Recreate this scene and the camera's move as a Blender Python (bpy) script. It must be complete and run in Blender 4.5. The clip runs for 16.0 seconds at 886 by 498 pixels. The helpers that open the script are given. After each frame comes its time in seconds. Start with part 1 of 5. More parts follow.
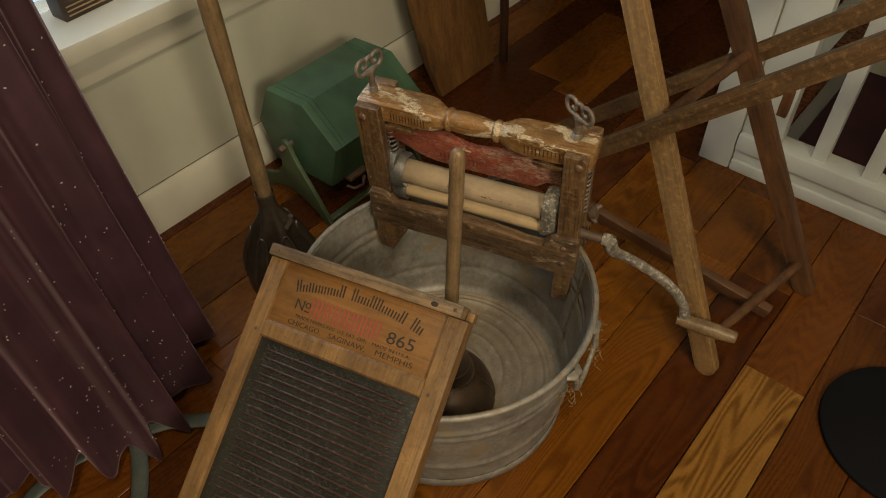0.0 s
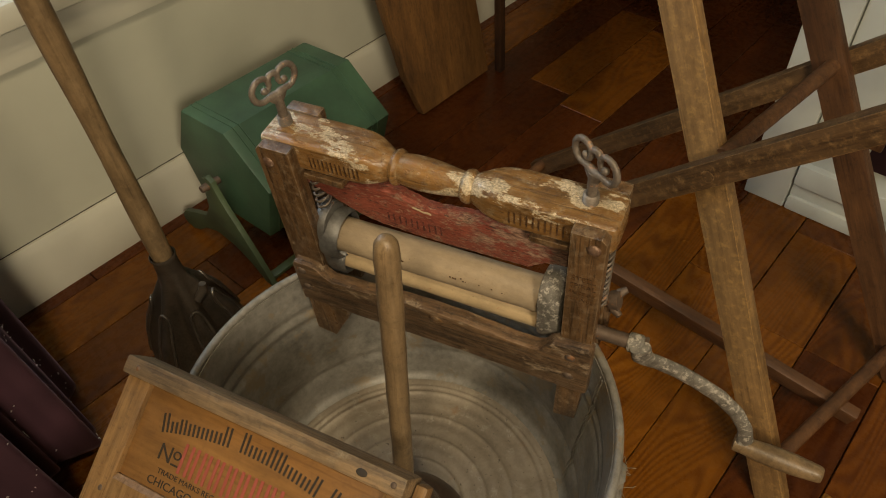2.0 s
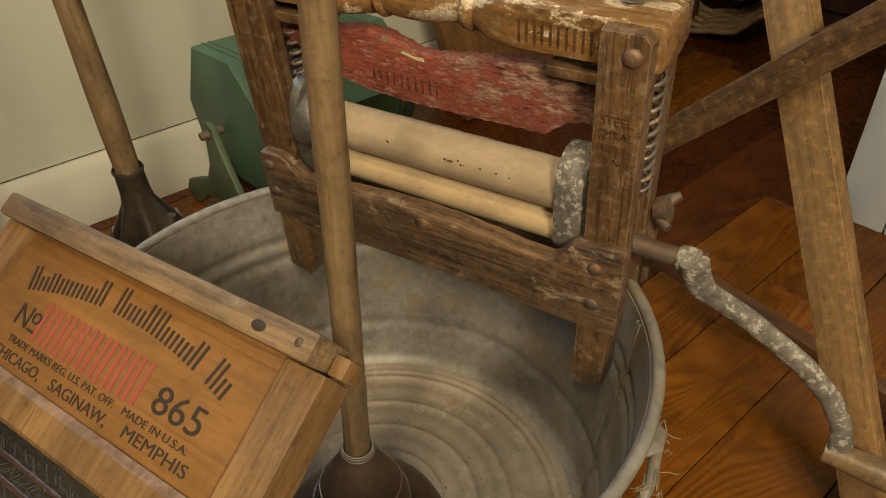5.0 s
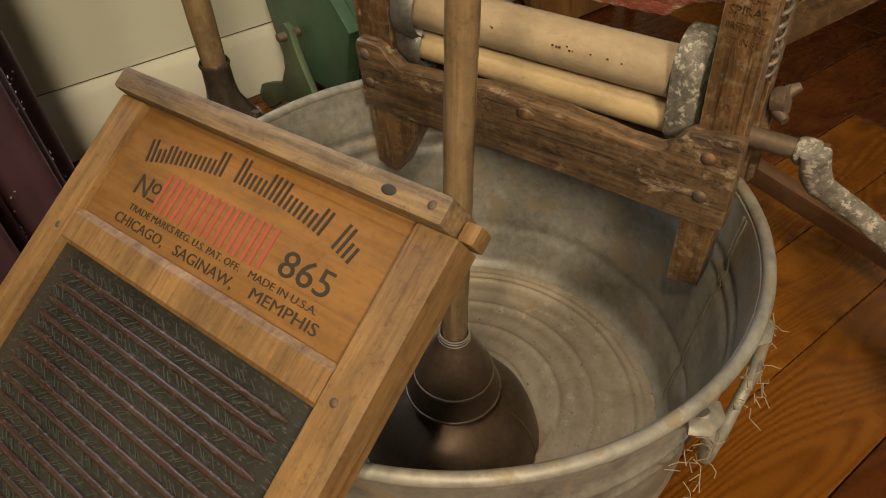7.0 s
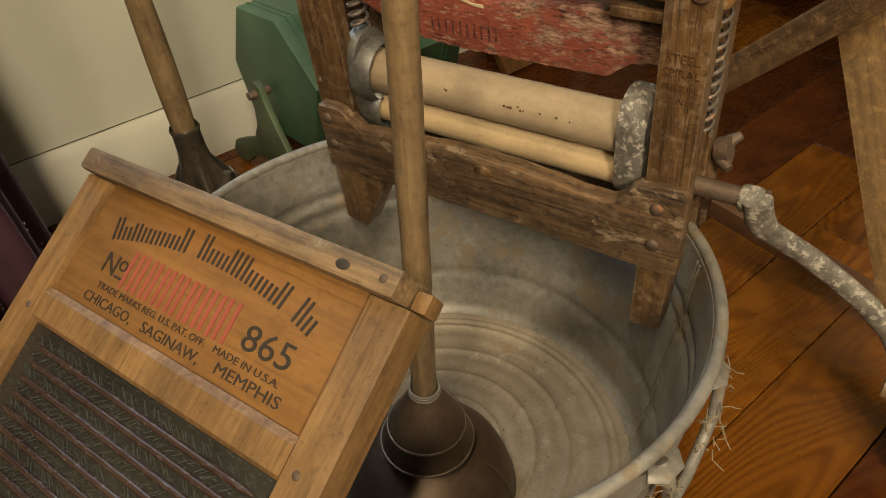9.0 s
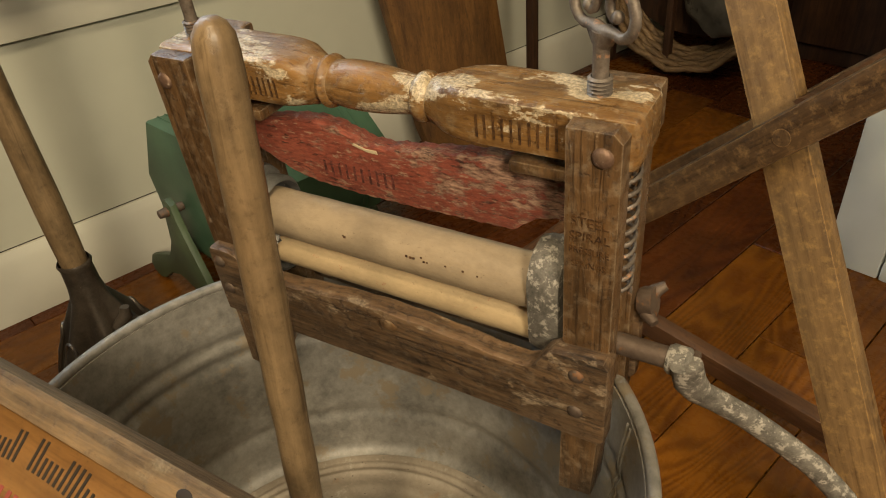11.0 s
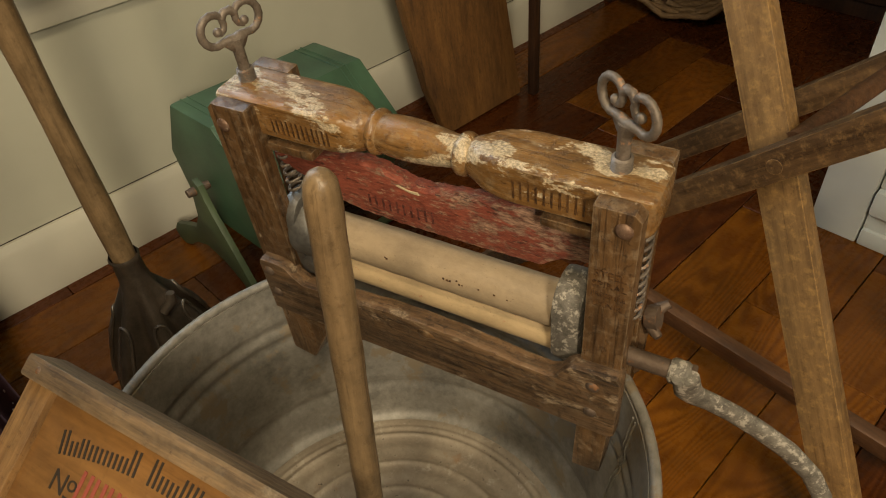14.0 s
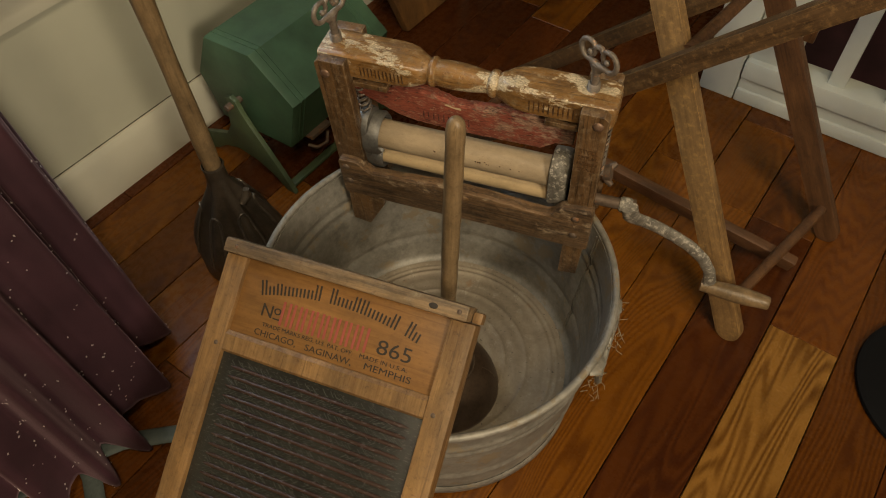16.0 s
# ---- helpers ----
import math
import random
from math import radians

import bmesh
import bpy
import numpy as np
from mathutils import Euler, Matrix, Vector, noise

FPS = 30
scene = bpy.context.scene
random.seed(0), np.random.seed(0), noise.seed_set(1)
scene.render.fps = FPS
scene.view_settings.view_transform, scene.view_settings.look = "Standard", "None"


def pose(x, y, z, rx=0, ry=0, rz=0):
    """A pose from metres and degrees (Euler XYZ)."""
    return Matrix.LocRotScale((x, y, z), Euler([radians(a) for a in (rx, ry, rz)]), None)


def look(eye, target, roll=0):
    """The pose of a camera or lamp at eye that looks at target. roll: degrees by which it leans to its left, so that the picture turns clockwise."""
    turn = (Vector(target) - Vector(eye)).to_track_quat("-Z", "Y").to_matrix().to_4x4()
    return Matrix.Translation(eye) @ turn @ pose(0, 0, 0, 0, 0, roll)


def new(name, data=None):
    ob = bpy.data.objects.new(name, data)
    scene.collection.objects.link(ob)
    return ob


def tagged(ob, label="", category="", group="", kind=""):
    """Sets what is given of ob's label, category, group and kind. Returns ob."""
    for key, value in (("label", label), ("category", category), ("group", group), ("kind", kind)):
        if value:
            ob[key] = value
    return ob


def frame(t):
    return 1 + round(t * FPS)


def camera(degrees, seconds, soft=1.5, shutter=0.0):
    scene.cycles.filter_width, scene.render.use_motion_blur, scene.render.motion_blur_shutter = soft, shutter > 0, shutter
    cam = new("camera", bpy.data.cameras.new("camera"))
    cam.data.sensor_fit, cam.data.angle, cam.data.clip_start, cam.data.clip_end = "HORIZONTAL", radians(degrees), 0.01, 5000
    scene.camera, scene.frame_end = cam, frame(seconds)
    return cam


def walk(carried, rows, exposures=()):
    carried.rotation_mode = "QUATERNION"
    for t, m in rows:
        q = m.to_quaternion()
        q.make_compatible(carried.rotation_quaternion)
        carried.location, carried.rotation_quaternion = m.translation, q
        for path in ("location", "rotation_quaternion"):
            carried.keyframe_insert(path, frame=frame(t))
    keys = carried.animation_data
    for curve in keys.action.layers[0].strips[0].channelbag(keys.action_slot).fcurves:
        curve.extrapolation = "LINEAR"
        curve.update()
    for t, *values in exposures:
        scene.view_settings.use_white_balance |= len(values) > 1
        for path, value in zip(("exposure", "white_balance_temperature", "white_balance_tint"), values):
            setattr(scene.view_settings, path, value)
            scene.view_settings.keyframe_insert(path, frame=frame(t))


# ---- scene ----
cam = camera(63.3, 16.0, 1.0)
PATH = [
    (0, (0.098, 0.392, 1.254), (-0.827, 1.416, -0.194), -2.2),
    (0.5, (0.036, 0.464, 1.239), (-0.887, 1.455, -0.232), -2.6),
    (1, (-0.008, 0.528, 1.197), (-0.863, 1.526, -0.31), -3.2),
    (1.5, (-0.051, 0.627, 1.126), (-0.927, 1.611, -0.379), -2.6),
    (2, (-0.089, 0.714, 1.044), (-1.04, 1.722, -0.398), -3.1),
    (2.5, (-0.105, 0.759, 0.953), (-1.203, 1.826, -0.335), -4.3),
    (3, (-0.106, 0.756, 0.839), (-1.326, 1.921, -0.235), -3.9),
    (3.5, (-0.081, 0.75, 0.8), (-1.342, 1.948, -0.188), -2.9),
    (4, (-0.062, 0.746, 0.779), (-1.345, 1.925, -0.203), -2.7),
    (4.5, (-0.056, 0.75, 0.747), (-1.309, 1.862, -0.345), -2.0),
    (5, (-0.04, 0.754, 0.726), (-1.264, 1.805, -0.457), -1.4),
    (5.2, (-0.035, 0.758, 0.718), (-1.258, 1.782, -0.489), -1.6),
    (7.3, (-0.062, 0.692, 0.694), (-1.266, 1.574, -0.638), -2.5),
    (7.5, (-0.063, 0.692, 0.695), (-1.268, 1.57, -0.639), -2.7),
    (8, (-0.061, 0.697, 0.699), (-1.275, 1.571, -0.628), -3.3),
    (8.5, (-0.045, 0.706, 0.712), (-1.265, 1.604, -0.594), -3.7),
    (9, (-0.044, 0.717, 0.724), (-1.274, 1.664, -0.538), -4.4),
    (9.5, (-0.051, 0.729, 0.736), (-1.277, 1.73, -0.488), -4.4),
    (10, (-0.059, 0.759, 0.742), (-1.28, 1.828, -0.427), -4.4),
    (10.2, (-0.064, 0.779, 0.744), (-1.289, 1.86, -0.408), -4.4),
    (12.5, (-0.111, 0.843, 0.73), (-1.362, 1.97, -0.349), -2.6),
    (13, (-0.106, 0.833, 0.732), (-1.356, 1.964, -0.344), -2.6),
    (13.5, (-0.097, 0.812, 0.758), (-1.336, 1.949, -0.326), -2.5),
    (14, (-0.109, 0.798, 0.873), (-1.219, 1.818, -0.441), -3.7),
    (14.5, (-0.094, 0.724, 0.975), (-1.056, 1.705, -0.479), -2.3),
    (15, (-0.081, 0.643, 1.064), (-0.96, 1.629, -0.437), -2.5),
    (15.5, (-0.065, 0.566, 1.123), (-0.862, 1.539, -0.431), -2.9),
    (16, (-0.06, 0.514, 1.16), (-0.811, 1.478, -0.423), -2.6),
]
EXPOSURES = [(0.0, -0.13), (1.0, -0.1), (2.0, 0.08), (3.0, 0.36), (4.0, 0.47), (5.2, 0.56), (7.3, 0.62), (9.0, 0.6), (10.2, 0.57), (12.5, 0.58), (13.5, 0.48), (14.5, 0.18), (16.0, 0.01)]
walk(cam, [(t, look(eye, target, roll)) for t, eye, target, roll in PATH], EXPOSURES)

# ---- world and lights ----
world = bpy.data.worlds.new("world")
scene.world = world
world.use_nodes = True
world.node_tree.nodes["Background"].inputs[0].default_value = (0.75, 0.85, 1.0, 1)
world.node_tree.nodes["Background"].inputs[1].default_value = 0.6


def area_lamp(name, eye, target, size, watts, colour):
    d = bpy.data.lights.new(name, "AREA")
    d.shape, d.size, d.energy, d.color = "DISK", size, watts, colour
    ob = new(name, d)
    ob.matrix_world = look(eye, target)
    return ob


# Soft key light added at the front right; no source is modelled there.
area_lamp("added_key_light", (1.5, 0.05, 1.75), (-0.5, 1.1, 0.35), 0.5, 36, (1.0, 0.84, 0.6))
area_lamp("ceiling_lamp", (0.6, -0.25, 2.42), (-0.45, 1.1, 0.3), 0.2, 12, (1.0, 0.81, 0.53))
area_lamp("ceiling_lamp", (0.2, 0.38, 2.42), (-0.45, 1.05, 0.4), 0.2, 12, (1.0, 0.81, 0.52))
win = area_lamp("window_daylight", (-1.25, 1.0, 1.25), (-0.3, 1.05, 0.5), 0.6, 3, (0.72, 0.86, 1.0))

# ---- materials ----


class Nodes:
    """Small wrapper that adds nodes to a material's tree."""

    def __init__(self, name):
        self.mat = bpy.data.materials.new(name)
        self.mat.use_nodes = True
        self.tree = self.mat.node_tree
        self.out = self.tree.nodes["Principled BSDF"]
        self.coord = self.add("ShaderNodeTexCoord").outputs["Object"]

    def add(self, kind, **inputs):
        n = self.tree.nodes.new(kind)
        for k, v in inputs.items():
            self.put(n.inputs[k.replace("_", " ")], v)
        return n

    def put(self, socket, v):
        if isinstance(v, bpy.types.NodeSocket):
            self.tree.links.new(v, socket)
        elif isinstance(v, tuple) and len(v) == 3 and socket.type == "RGBA":
            socket.default_value = (*v, 1)
        else:
            socket.default_value = v

    def mapped(self, scale, rot=(0, 0, 0), offset=None):
        m = self.add("ShaderNodeMapping", Vector=self.coord, Scale=scale, Rotation=tuple(radians(a) for a in rot))
        if offset is not None:
            self.put(m.inputs["Location"], offset)
        return m.outputs[0]

    def noise(self, vec, scale, detail=4.0, rough=0.55, warp=0.0):
        return self.add("ShaderNodeTexNoise", Vector=vec, Scale=scale, Detail=detail, Roughness=rough, Distortion=warp).outputs[0]

    def ramp(self, fac, stops):
        n = self.add("ShaderNodeValToRGB", Fac=fac)
        els = n.color_ramp.elements
        while len(els) < len(stops):
            els.new(0.5)
        for e, (p, c) in zip(els, stops):
            e.position = p
            e.color = (*c, 1) if isinstance(c, tuple) else (c, c, c, 1)
        return n.outputs[0]

    def mix(self, fac, a, b, mode="MIX"):
        n = self.add("ShaderNodeMix")
        n.data_type, n.blend_type = "RGBA", mode
        for i, v in ((0, fac), (6, a), (7, b)):
            self.put(n.inputs[i], v)
        return n.outputs[2]

    def bump(self, height, strength=0.3, dist=0.002):
        b = self.add("ShaderNodeBump", Height=height, Strength=strength, Distance=dist)
        self.put(self.out.inputs["Normal"], b.outputs[0])

    def done(self, colour, rough=0.5, metal=0.0, **more):
        self.put(self.out.inputs["Base Color"], colour)
        self.put(self.out.inputs["Roughness"], rough)
        self.put(self.out.inputs["Metallic"], metal)
        for k, v in more.items():
            self.put(self.out.inputs[k.replace("_", " ")], v)
        return self.mat


def wood(name, dark, light, axis="Z", rough=0.5, wear=None, wear_at=0.62, grain=1.0, bump=0.3, vary=True, patch=14.0, grit=0.6, sharp=0.12, edge_tone=None, coat=0.0):
    """Wood with grain along one axis, blotches, pores, scratches and optional worn patches."""
    n = Nodes(name)
    st = {"X": (0.07, 1, 1), "Y": (1, 0.07, 1), "Z": (1, 1, 0.07)}[axis]
    thin = {"X": (0.03, 1, 1), "Y": (1, 0.03, 1), "Z": (1, 1, 0.03)}[axis]
    soft = {"X": (0.5, 1, 1), "Y": (1, 0.5, 1), "Z": (1, 1, 0.5)}[axis]
    off = None
    if vary:
        r = n.add("ShaderNodeObjectInfo").outputs["Random"]
        off = n.add("ShaderNodeCombineXYZ", X=r, Y=r, Z=r).outputs[0]
    vec = n.mapped(st, offset=off)
    fine = n.noise(vec, 300 * grain, 6, 0.7)
    broad = n.noise(vec, 40 * grain, 6, 0.65, 1.2)
    blot = n.noise(n.mapped(soft, offset=off), patch, 12, 0.72)
    col = n.ramp(n.mix(0.5, broad, fine), [(0.38, dark), (0.61, light)])
    col = n.mix(0.9, col, n.ramp(blot, [(0.34, 0.5), (0.62, 1.15)]), "MULTIPLY")
    r_out = n.ramp(n.mix(0.5, fine, blot), [(0.3, min(1, rough + 0.22)), (0.62, rough)])
    if wear:
        w = n.ramp(n.noise(n.mapped(soft), patch * 2.2, 12, 0.7), [(wear_at, 0.0), (wear_at + sharp, 1.0)])
        col = n.mix(w, col, n.mix(1.0, wear, n.ramp(n.noise(n.coord, 420, 6, 0.72), [(0.36, 0.4), (0.62, 1.2)]), "MULTIPLY"))
        # Paler edges: rubbed wear and edge highlights together, put into the colour.
        bev = n.add("ShaderNodeBevel", Radius=0.0016)
        geo = n.add("ShaderNodeNewGeometry")
        dot = n.add("ShaderNodeVectorMath")
        dot.operation = "DOT_PRODUCT"
        n.put(dot.inputs[0], bev.outputs[0])
        n.put(dot.inputs[1], geo.outputs["Normal"])
        edge = n.ramp(n.mix(0.4, dot.outputs["Value"], n.noise(n.coord, 90, 8, 0.72)), [(0.7, 0.75), (0.8, 0.0)])
        col = n.mix(edge, col, edge_tone or n.mix(0.5, col, wear))
    crack = n.ramp(n.noise(n.mapped(thin, offset=off), 230 * grain, 5, 0.7), [(0.58, 0.0), (0.66, 1.0)])
    scratch = n.ramp(n.noise(n.mapped(tuple(0.3 + 0.7 * (1 if a < 1 else 0.06) for a in st), (8, 14, 11)), 210, 4, 0.6), [(0.66, 0.0), (0.7, 1.0)])
    grime = n.ramp(n.noise(n.coord, 130, 10, 0.78), [(0.54, 0.0), (0.62, 1.0)])
    speck = n.ramp(n.noise(n.coord, 480, 3, 0.6), [(0.64, 0.0), (0.7, 1.0)])
    for mask, k, tone in ((crack, grit, (0.3, 0.27, 0.24)), (grime, grit * 0.9, (0.42, 0.37, 0.33)), (speck, grit * 0.8, (0.35, 0.3, 0.26)), (scratch, grit * 0.3, (1.6, 1.5, 1.4))):
        col = n.mix(n.mix(1.0, mask, (k, k, k), "MULTIPLY"), col, n.mix(1.0, col, tone, "MULTIPLY"))
    n.bump(n.mix(0.35, n.mix(0.5, fine, blot), n.mix(1.0, (1, 1, 1), n.mix(0.5, crack, grime), "DIFFERENCE")), bump, 0.0018)
    return n.done(col, r_out, 0.0, Coat_Weight=coat, Coat_Roughness=0.2)


def painted(name, colour, rough=0.45, var=0.08, marks=None, marks_at=0.7, scale=6.0, bump=0.12, speck=34, mottle=0.0):
    """Paint with slow tone changes, fine orange peel and optional chips."""
    n = Nodes(name)
    slow = n.noise(n.coord, scale, 4, 0.6)
    fine = n.noise(n.coord, 260, 6, 0.7)
    lo = tuple(c * (1 - var * 2) for c in colour)
    hi = tuple(min(1, c * (1 + var)) for c in colour)
    col = n.ramp(slow, [(0.3, lo), (0.7, hi)])
    if mottle:
        dirt = n.noise(n.mapped((0.5, 1, 1)), scale * 2.2, 12, 0.76)
        col = n.mix(mottle, col, n.ramp(dirt, [(0.36, 0.55), (0.6, 1.12)]), "MULTIPLY")
        col = n.mix(n.ramp(n.noise(n.coord, 420, 3, 0.6), [(0.66, 0.0), (0.71, mottle)]), col, n.mix(1.0, col, (0.3, 0.24, 0.2), "MULTIPLY"))
    if marks:
        m = n.ramp(n.noise(n.coord, speck, 7, 0.75), [(marks_at, 0.0), (marks_at + 0.04, 1.0)])
        col = n.mix(m, col, marks)
    n.bump(n.mix(0.8, slow, fine), bump, 0.001)
    return n.done(col, n.ramp(fine, [(0.3, rough), (0.8, min(1, rough + 0.1))]))


def metal(name, dark, light, rough=0.5, amount=0.9, spots=None, spots_at=0.62, scale=22.0, bump=0.25):
    """Worn metal: mottled tone, rust or bare spots, uneven gloss."""
    n = Nodes(name)
    a = n.noise(n.coord, scale, 12, 0.72)
    b = n.noise(n.coord, scale * 9, 6, 0.7)
    col = n.ramp(n.mix(0.35, a, b), [(0.36, dark), (0.64, light)])
    met = amount
    if spots:
        s = n.ramp(n.noise(n.coord, scale * 1.7, 11, 0.74), [(spots_at - 0.02, 0.0), (spots_at + 0.03, 1.0)])
        col = n.mix(s, col, spots)
        met = n.ramp(s, [(0.0, amount), (1.0, 0.1)])
    n.bump(n.mix(0.5, a, b), bump, 0.0012)
    return n.done(col, n.ramp(b, [(0.3, rough), (0.7, min(1, rough + 0.2))]), met)


WALL = painted("cream_wall_paint", (0.53, 0.525, 0.425), 0.5, 0.05, (0.2, 0.17, 0.12), 0.8, 3.0)
TRIM = painted("cream_gloss_trim", (0.6, 0.58, 0.48), 0.28, 0.05, (0.3, 0.26, 0.2), 0.84, 4.0)
WHITE = painted("white_stair_paint", (0.52, 0.54, 0.5), 0.35, 0.06, (0.3, 0.28, 0.24), 0.82, 5.0)
GREEN = painted("green_enamel", (0.055, 0.112, 0.06), 0.42, 0.22, (0.03, 0.06, 0.035), 0.74, 9.0, 0.3)
GREEN_DARK = painted("dark_green_enamel", (0.06, 0.085, 0.04), 0.5, 0.2, (0.03, 0.03, 0.02), 0.66, 12.0, 0.3)
CEIL = painted("ceiling_paint", (0.7, 0.66, 0.58), 0.7, 0.04)
# Dark paint for the unseen walls and ceiling, chosen to cut bounced fill.
ROOM_DARK = painted("bounce_cut_paint", (0.15, 0.13, 0.1), 0.7, 0.05)
DARK_WOOD = wood("dark_brown_board", (0.022, 0.01, 0.005), (0.07, 0.03, 0.012), "Z", 0.45, grain=0.5)
PANEL_WOOD = wood("leaning_board_wood", (0.11, 0.048, 0.012), (0.2, 0.095, 0.026), "Z", 0.5, grain=0.4)
FRAME_WOOD = wood("wringer_post_wood", (0.06, 0.031, 0.012), (0.215, 0.118, 0.05), "Z", 0.24, (0.4, 0.3, 0.2), 0.64, 0.8, 0.8, patch=20, grit=0.75, sharp=0.04, edge_tone=(0.36, 0.27, 0.17))
RAIL_WOOD = wood("wringer_rail_wood", (0.13, 0.062, 0.018), (0.33, 0.174, 0.058), "X", 0.2, (0.62, 0.5, 0.33), 0.55, 0.7, 0.7, patch=12, grit=0.65, sharp=0.015, edge_tone=(0.4, 0.29, 0.16))
BASE_WOOD = wood("wringer_base_wood", (0.04, 0.023, 0.011), (0.225, 0.132, 0.066), "X", 0.38, (0.34, 0.25, 0.16), 0.58, 0.8, 1.0, patch=20, grit=0.9, sharp=0.05)


def flaking_red():
    """Red paint lifting in small flakes along the grain, bare grey-brown wood between, worn barest at one end."""
    n = Nodes("flaking_red_paint")
    fine = n.noise(n.mapped((0.3, 1, 1)), 420, 6, 0.7)
    flake = n.noise(n.mapped((0.38, 1, 1)), 150, 8, 0.72, 0.5)
    slow = n.noise(n.coord, 22, 8, 0.68)
    end = n.add("ShaderNodeSeparateXYZ", Vector=n.coord).outputs[0]
    age = n.ramp(n.add("ShaderNodeMapRange", Value=end, From_Min=-0.16, From_Max=0.16).outputs[0], [(0.0, 0.38), (0.45, 0.48), (1.0, 0.58)])
    red = n.ramp(n.mix(0.5, slow, fine), [(0.36, (0.13, 0.028, 0.018)), (0.64, (0.42, 0.115, 0.068))])
    bare = n.ramp(fine, [(0.34, (0.1, 0.046, 0.03)), (0.64, (0.5, 0.3, 0.2))])
    gone = n.ramp(n.mix(0.42, n.mix(0.55, flake, slow), age), [(0.505, 0.0), (0.535, 1.0)])
    rim = n.ramp(n.noise(n.mapped((0.34, 1, 1), (0, 4, 0)), 330, 5, 0.65), [(0.57, 0.0), (0.63, 0.75)])
    col = n.mix(rim, n.mix(gone, red, bare), (0.4, 0.27, 0.18))
    deep = n.ramp(n.noise(n.mapped((0.22, 1, 1), (0, -5, 0)), 260, 6, 0.7), [(0.58, 0.0), (0.63, 0.8)])
    col = n.mix(deep, col, (0.03, 0.012, 0.009))
    n.bump(n.mix(0.6, fine, n.mix(1.0, (1, 1, 1), n.mix(0.5, gone, flake), "DIFFERENCE")), 1.0, 0.0024)
    return n.done(col, 0.5)


RED_WOOD = flaking_red()
# Bright amber edges: rubbed corners plus side light, both in the colour.
RACK_WOOD = wood("rack_wood", (0.14, 0.077, 0.03), (0.285, 0.168, 0.068), "Z", 0.34, (0.13, 0.07, 0.028), 0.7, 0.6, 0.4, patch=7, grit=0.45, edge_tone=(0.5, 0.3, 0.1))
RACK_ARM = wood("rack_arm_wood", (0.05, 0.026, 0.011), (0.15, 0.085, 0.038), "Z", 0.3, (0.24, 0.15, 0.07), 0.66, 0.6, 0.5, patch=9, grit=0.6, edge_tone=(0.34, 0.2, 0.08))
RACK_DARK = wood("rack_dark_wood", (0.07, 0.03, 0.012), (0.15, 0.07, 0.028), "Z", 0.4, None, 0.6, 0.8, 0.4)
HANDLE_WOOD = wood("handle_wood", (0.15, 0.098, 0.048), (0.27, 0.182, 0.094), "Z", 0.3, (0.31, 0.22, 0.125), 0.64, 0.7, 0.3, patch=24, grit=0.45, edge_tone=(0.28, 0.19, 0.1))
BOARD_WOOD = wood("washboard_wood", (0.19, 0.098, 0.033), (0.35, 0.2, 0.076), "Y", 0.42, (0.2, 0.13, 0.07), 0.72, 0.7, 0.25)
BOARD_GREY = wood("washboard_rail_wood", (0.11, 0.073, 0.04), (0.31, 0.2, 0.1), "X", 0.42, (0.28, 0.22, 0.14), 0.62, 0.8, 0.5)
PANEL = wood("washboard_panel_wood", (0.185, 0.085, 0.023), (0.285, 0.14, 0.041), "X", 0.36, (0.2, 0.1, 0.032), 0.68, 0.5, 0.15, patch=7, grit=0.3)
ROLLER = painted("tan_rubber_roller", (0.42, 0.32, 0.205), 0.42, 0.05, (0.1, 0.055, 0.03), 0.69, 24.0, 0.4, 110, 0.45)
ROLLER_LOW = painted("pale_rubber_roller", (0.56, 0.415, 0.235), 0.4, 0.05, (0.42, 0.17, 0.09), 0.62, 20.0, 0.35, 90, 0.4)
ZINC = metal("galvanised_zinc", (0.14, 0.131, 0.112), (0.385, 0.36, 0.312), 0.45, 0.32, (0.25, 0.2, 0.135), 0.57, 11.0, 0.35)
IRON = metal("rusty_iron", (0.10, 0.065, 0.045), (0.2, 0.15, 0.11), 0.55, 0.6, (0.2, 0.09, 0.035), 0.58, 40.0, 0.5)
KEY_IRON = metal("worn_cast_iron", (0.11, 0.085, 0.065), (0.3, 0.25, 0.2), 0.42, 0.45, (0.4, 0.22, 0.12), 0.6, 50.0, 0.6)
FLAKED = metal("flaking_galvanised_iron", (0.075, 0.066, 0.054), (0.3, 0.275, 0.23), 0.5, 0.25, (0.5, 0.455, 0.38), 0.55, 75.0, 1.2)
CAP_METAL = metal("grey_cap_metal", (0.13, 0.125, 0.115), (0.33, 0.32, 0.3), 0.45, 0.75, (0.55, 0.5, 0.4), 0.64, 26.0, 0.4)
BRONZE = metal("brown_japanned_tin", (0.085, 0.055, 0.036), (0.18, 0.122, 0.08), 0.3, 0.5, (0.24, 0.16, 0.1), 0.66, 24.0, 0.25)
BROOM_TIN = metal("dark_tin", (0.06, 0.048, 0.036), (0.14, 0.112, 0.084), 0.28, 0.6, (0.16, 0.12, 0.09), 0.66, 30.0, 0.3)
STRAP = metal("grey_green_iron", (0.06, 0.075, 0.07), (0.12, 0.14, 0.13), 0.5, 0.4, None, 0.6, 30.0, 0.3)
BLACK = painted("black_enamel", (0.006, 0.006, 0.007), 0.75, 0.1)
BLACK.node_tree.nodes["Principled BSDF"].inputs["Specular IOR Level"].default_value = 0.12
INK = painted("black_stencil_ink", (0.03, 0.022, 0.015), 0.6, 0.2)
RED_INK = painted("red_stencil_ink", (0.31, 0.07, 0.045), 0.6, 0.15)


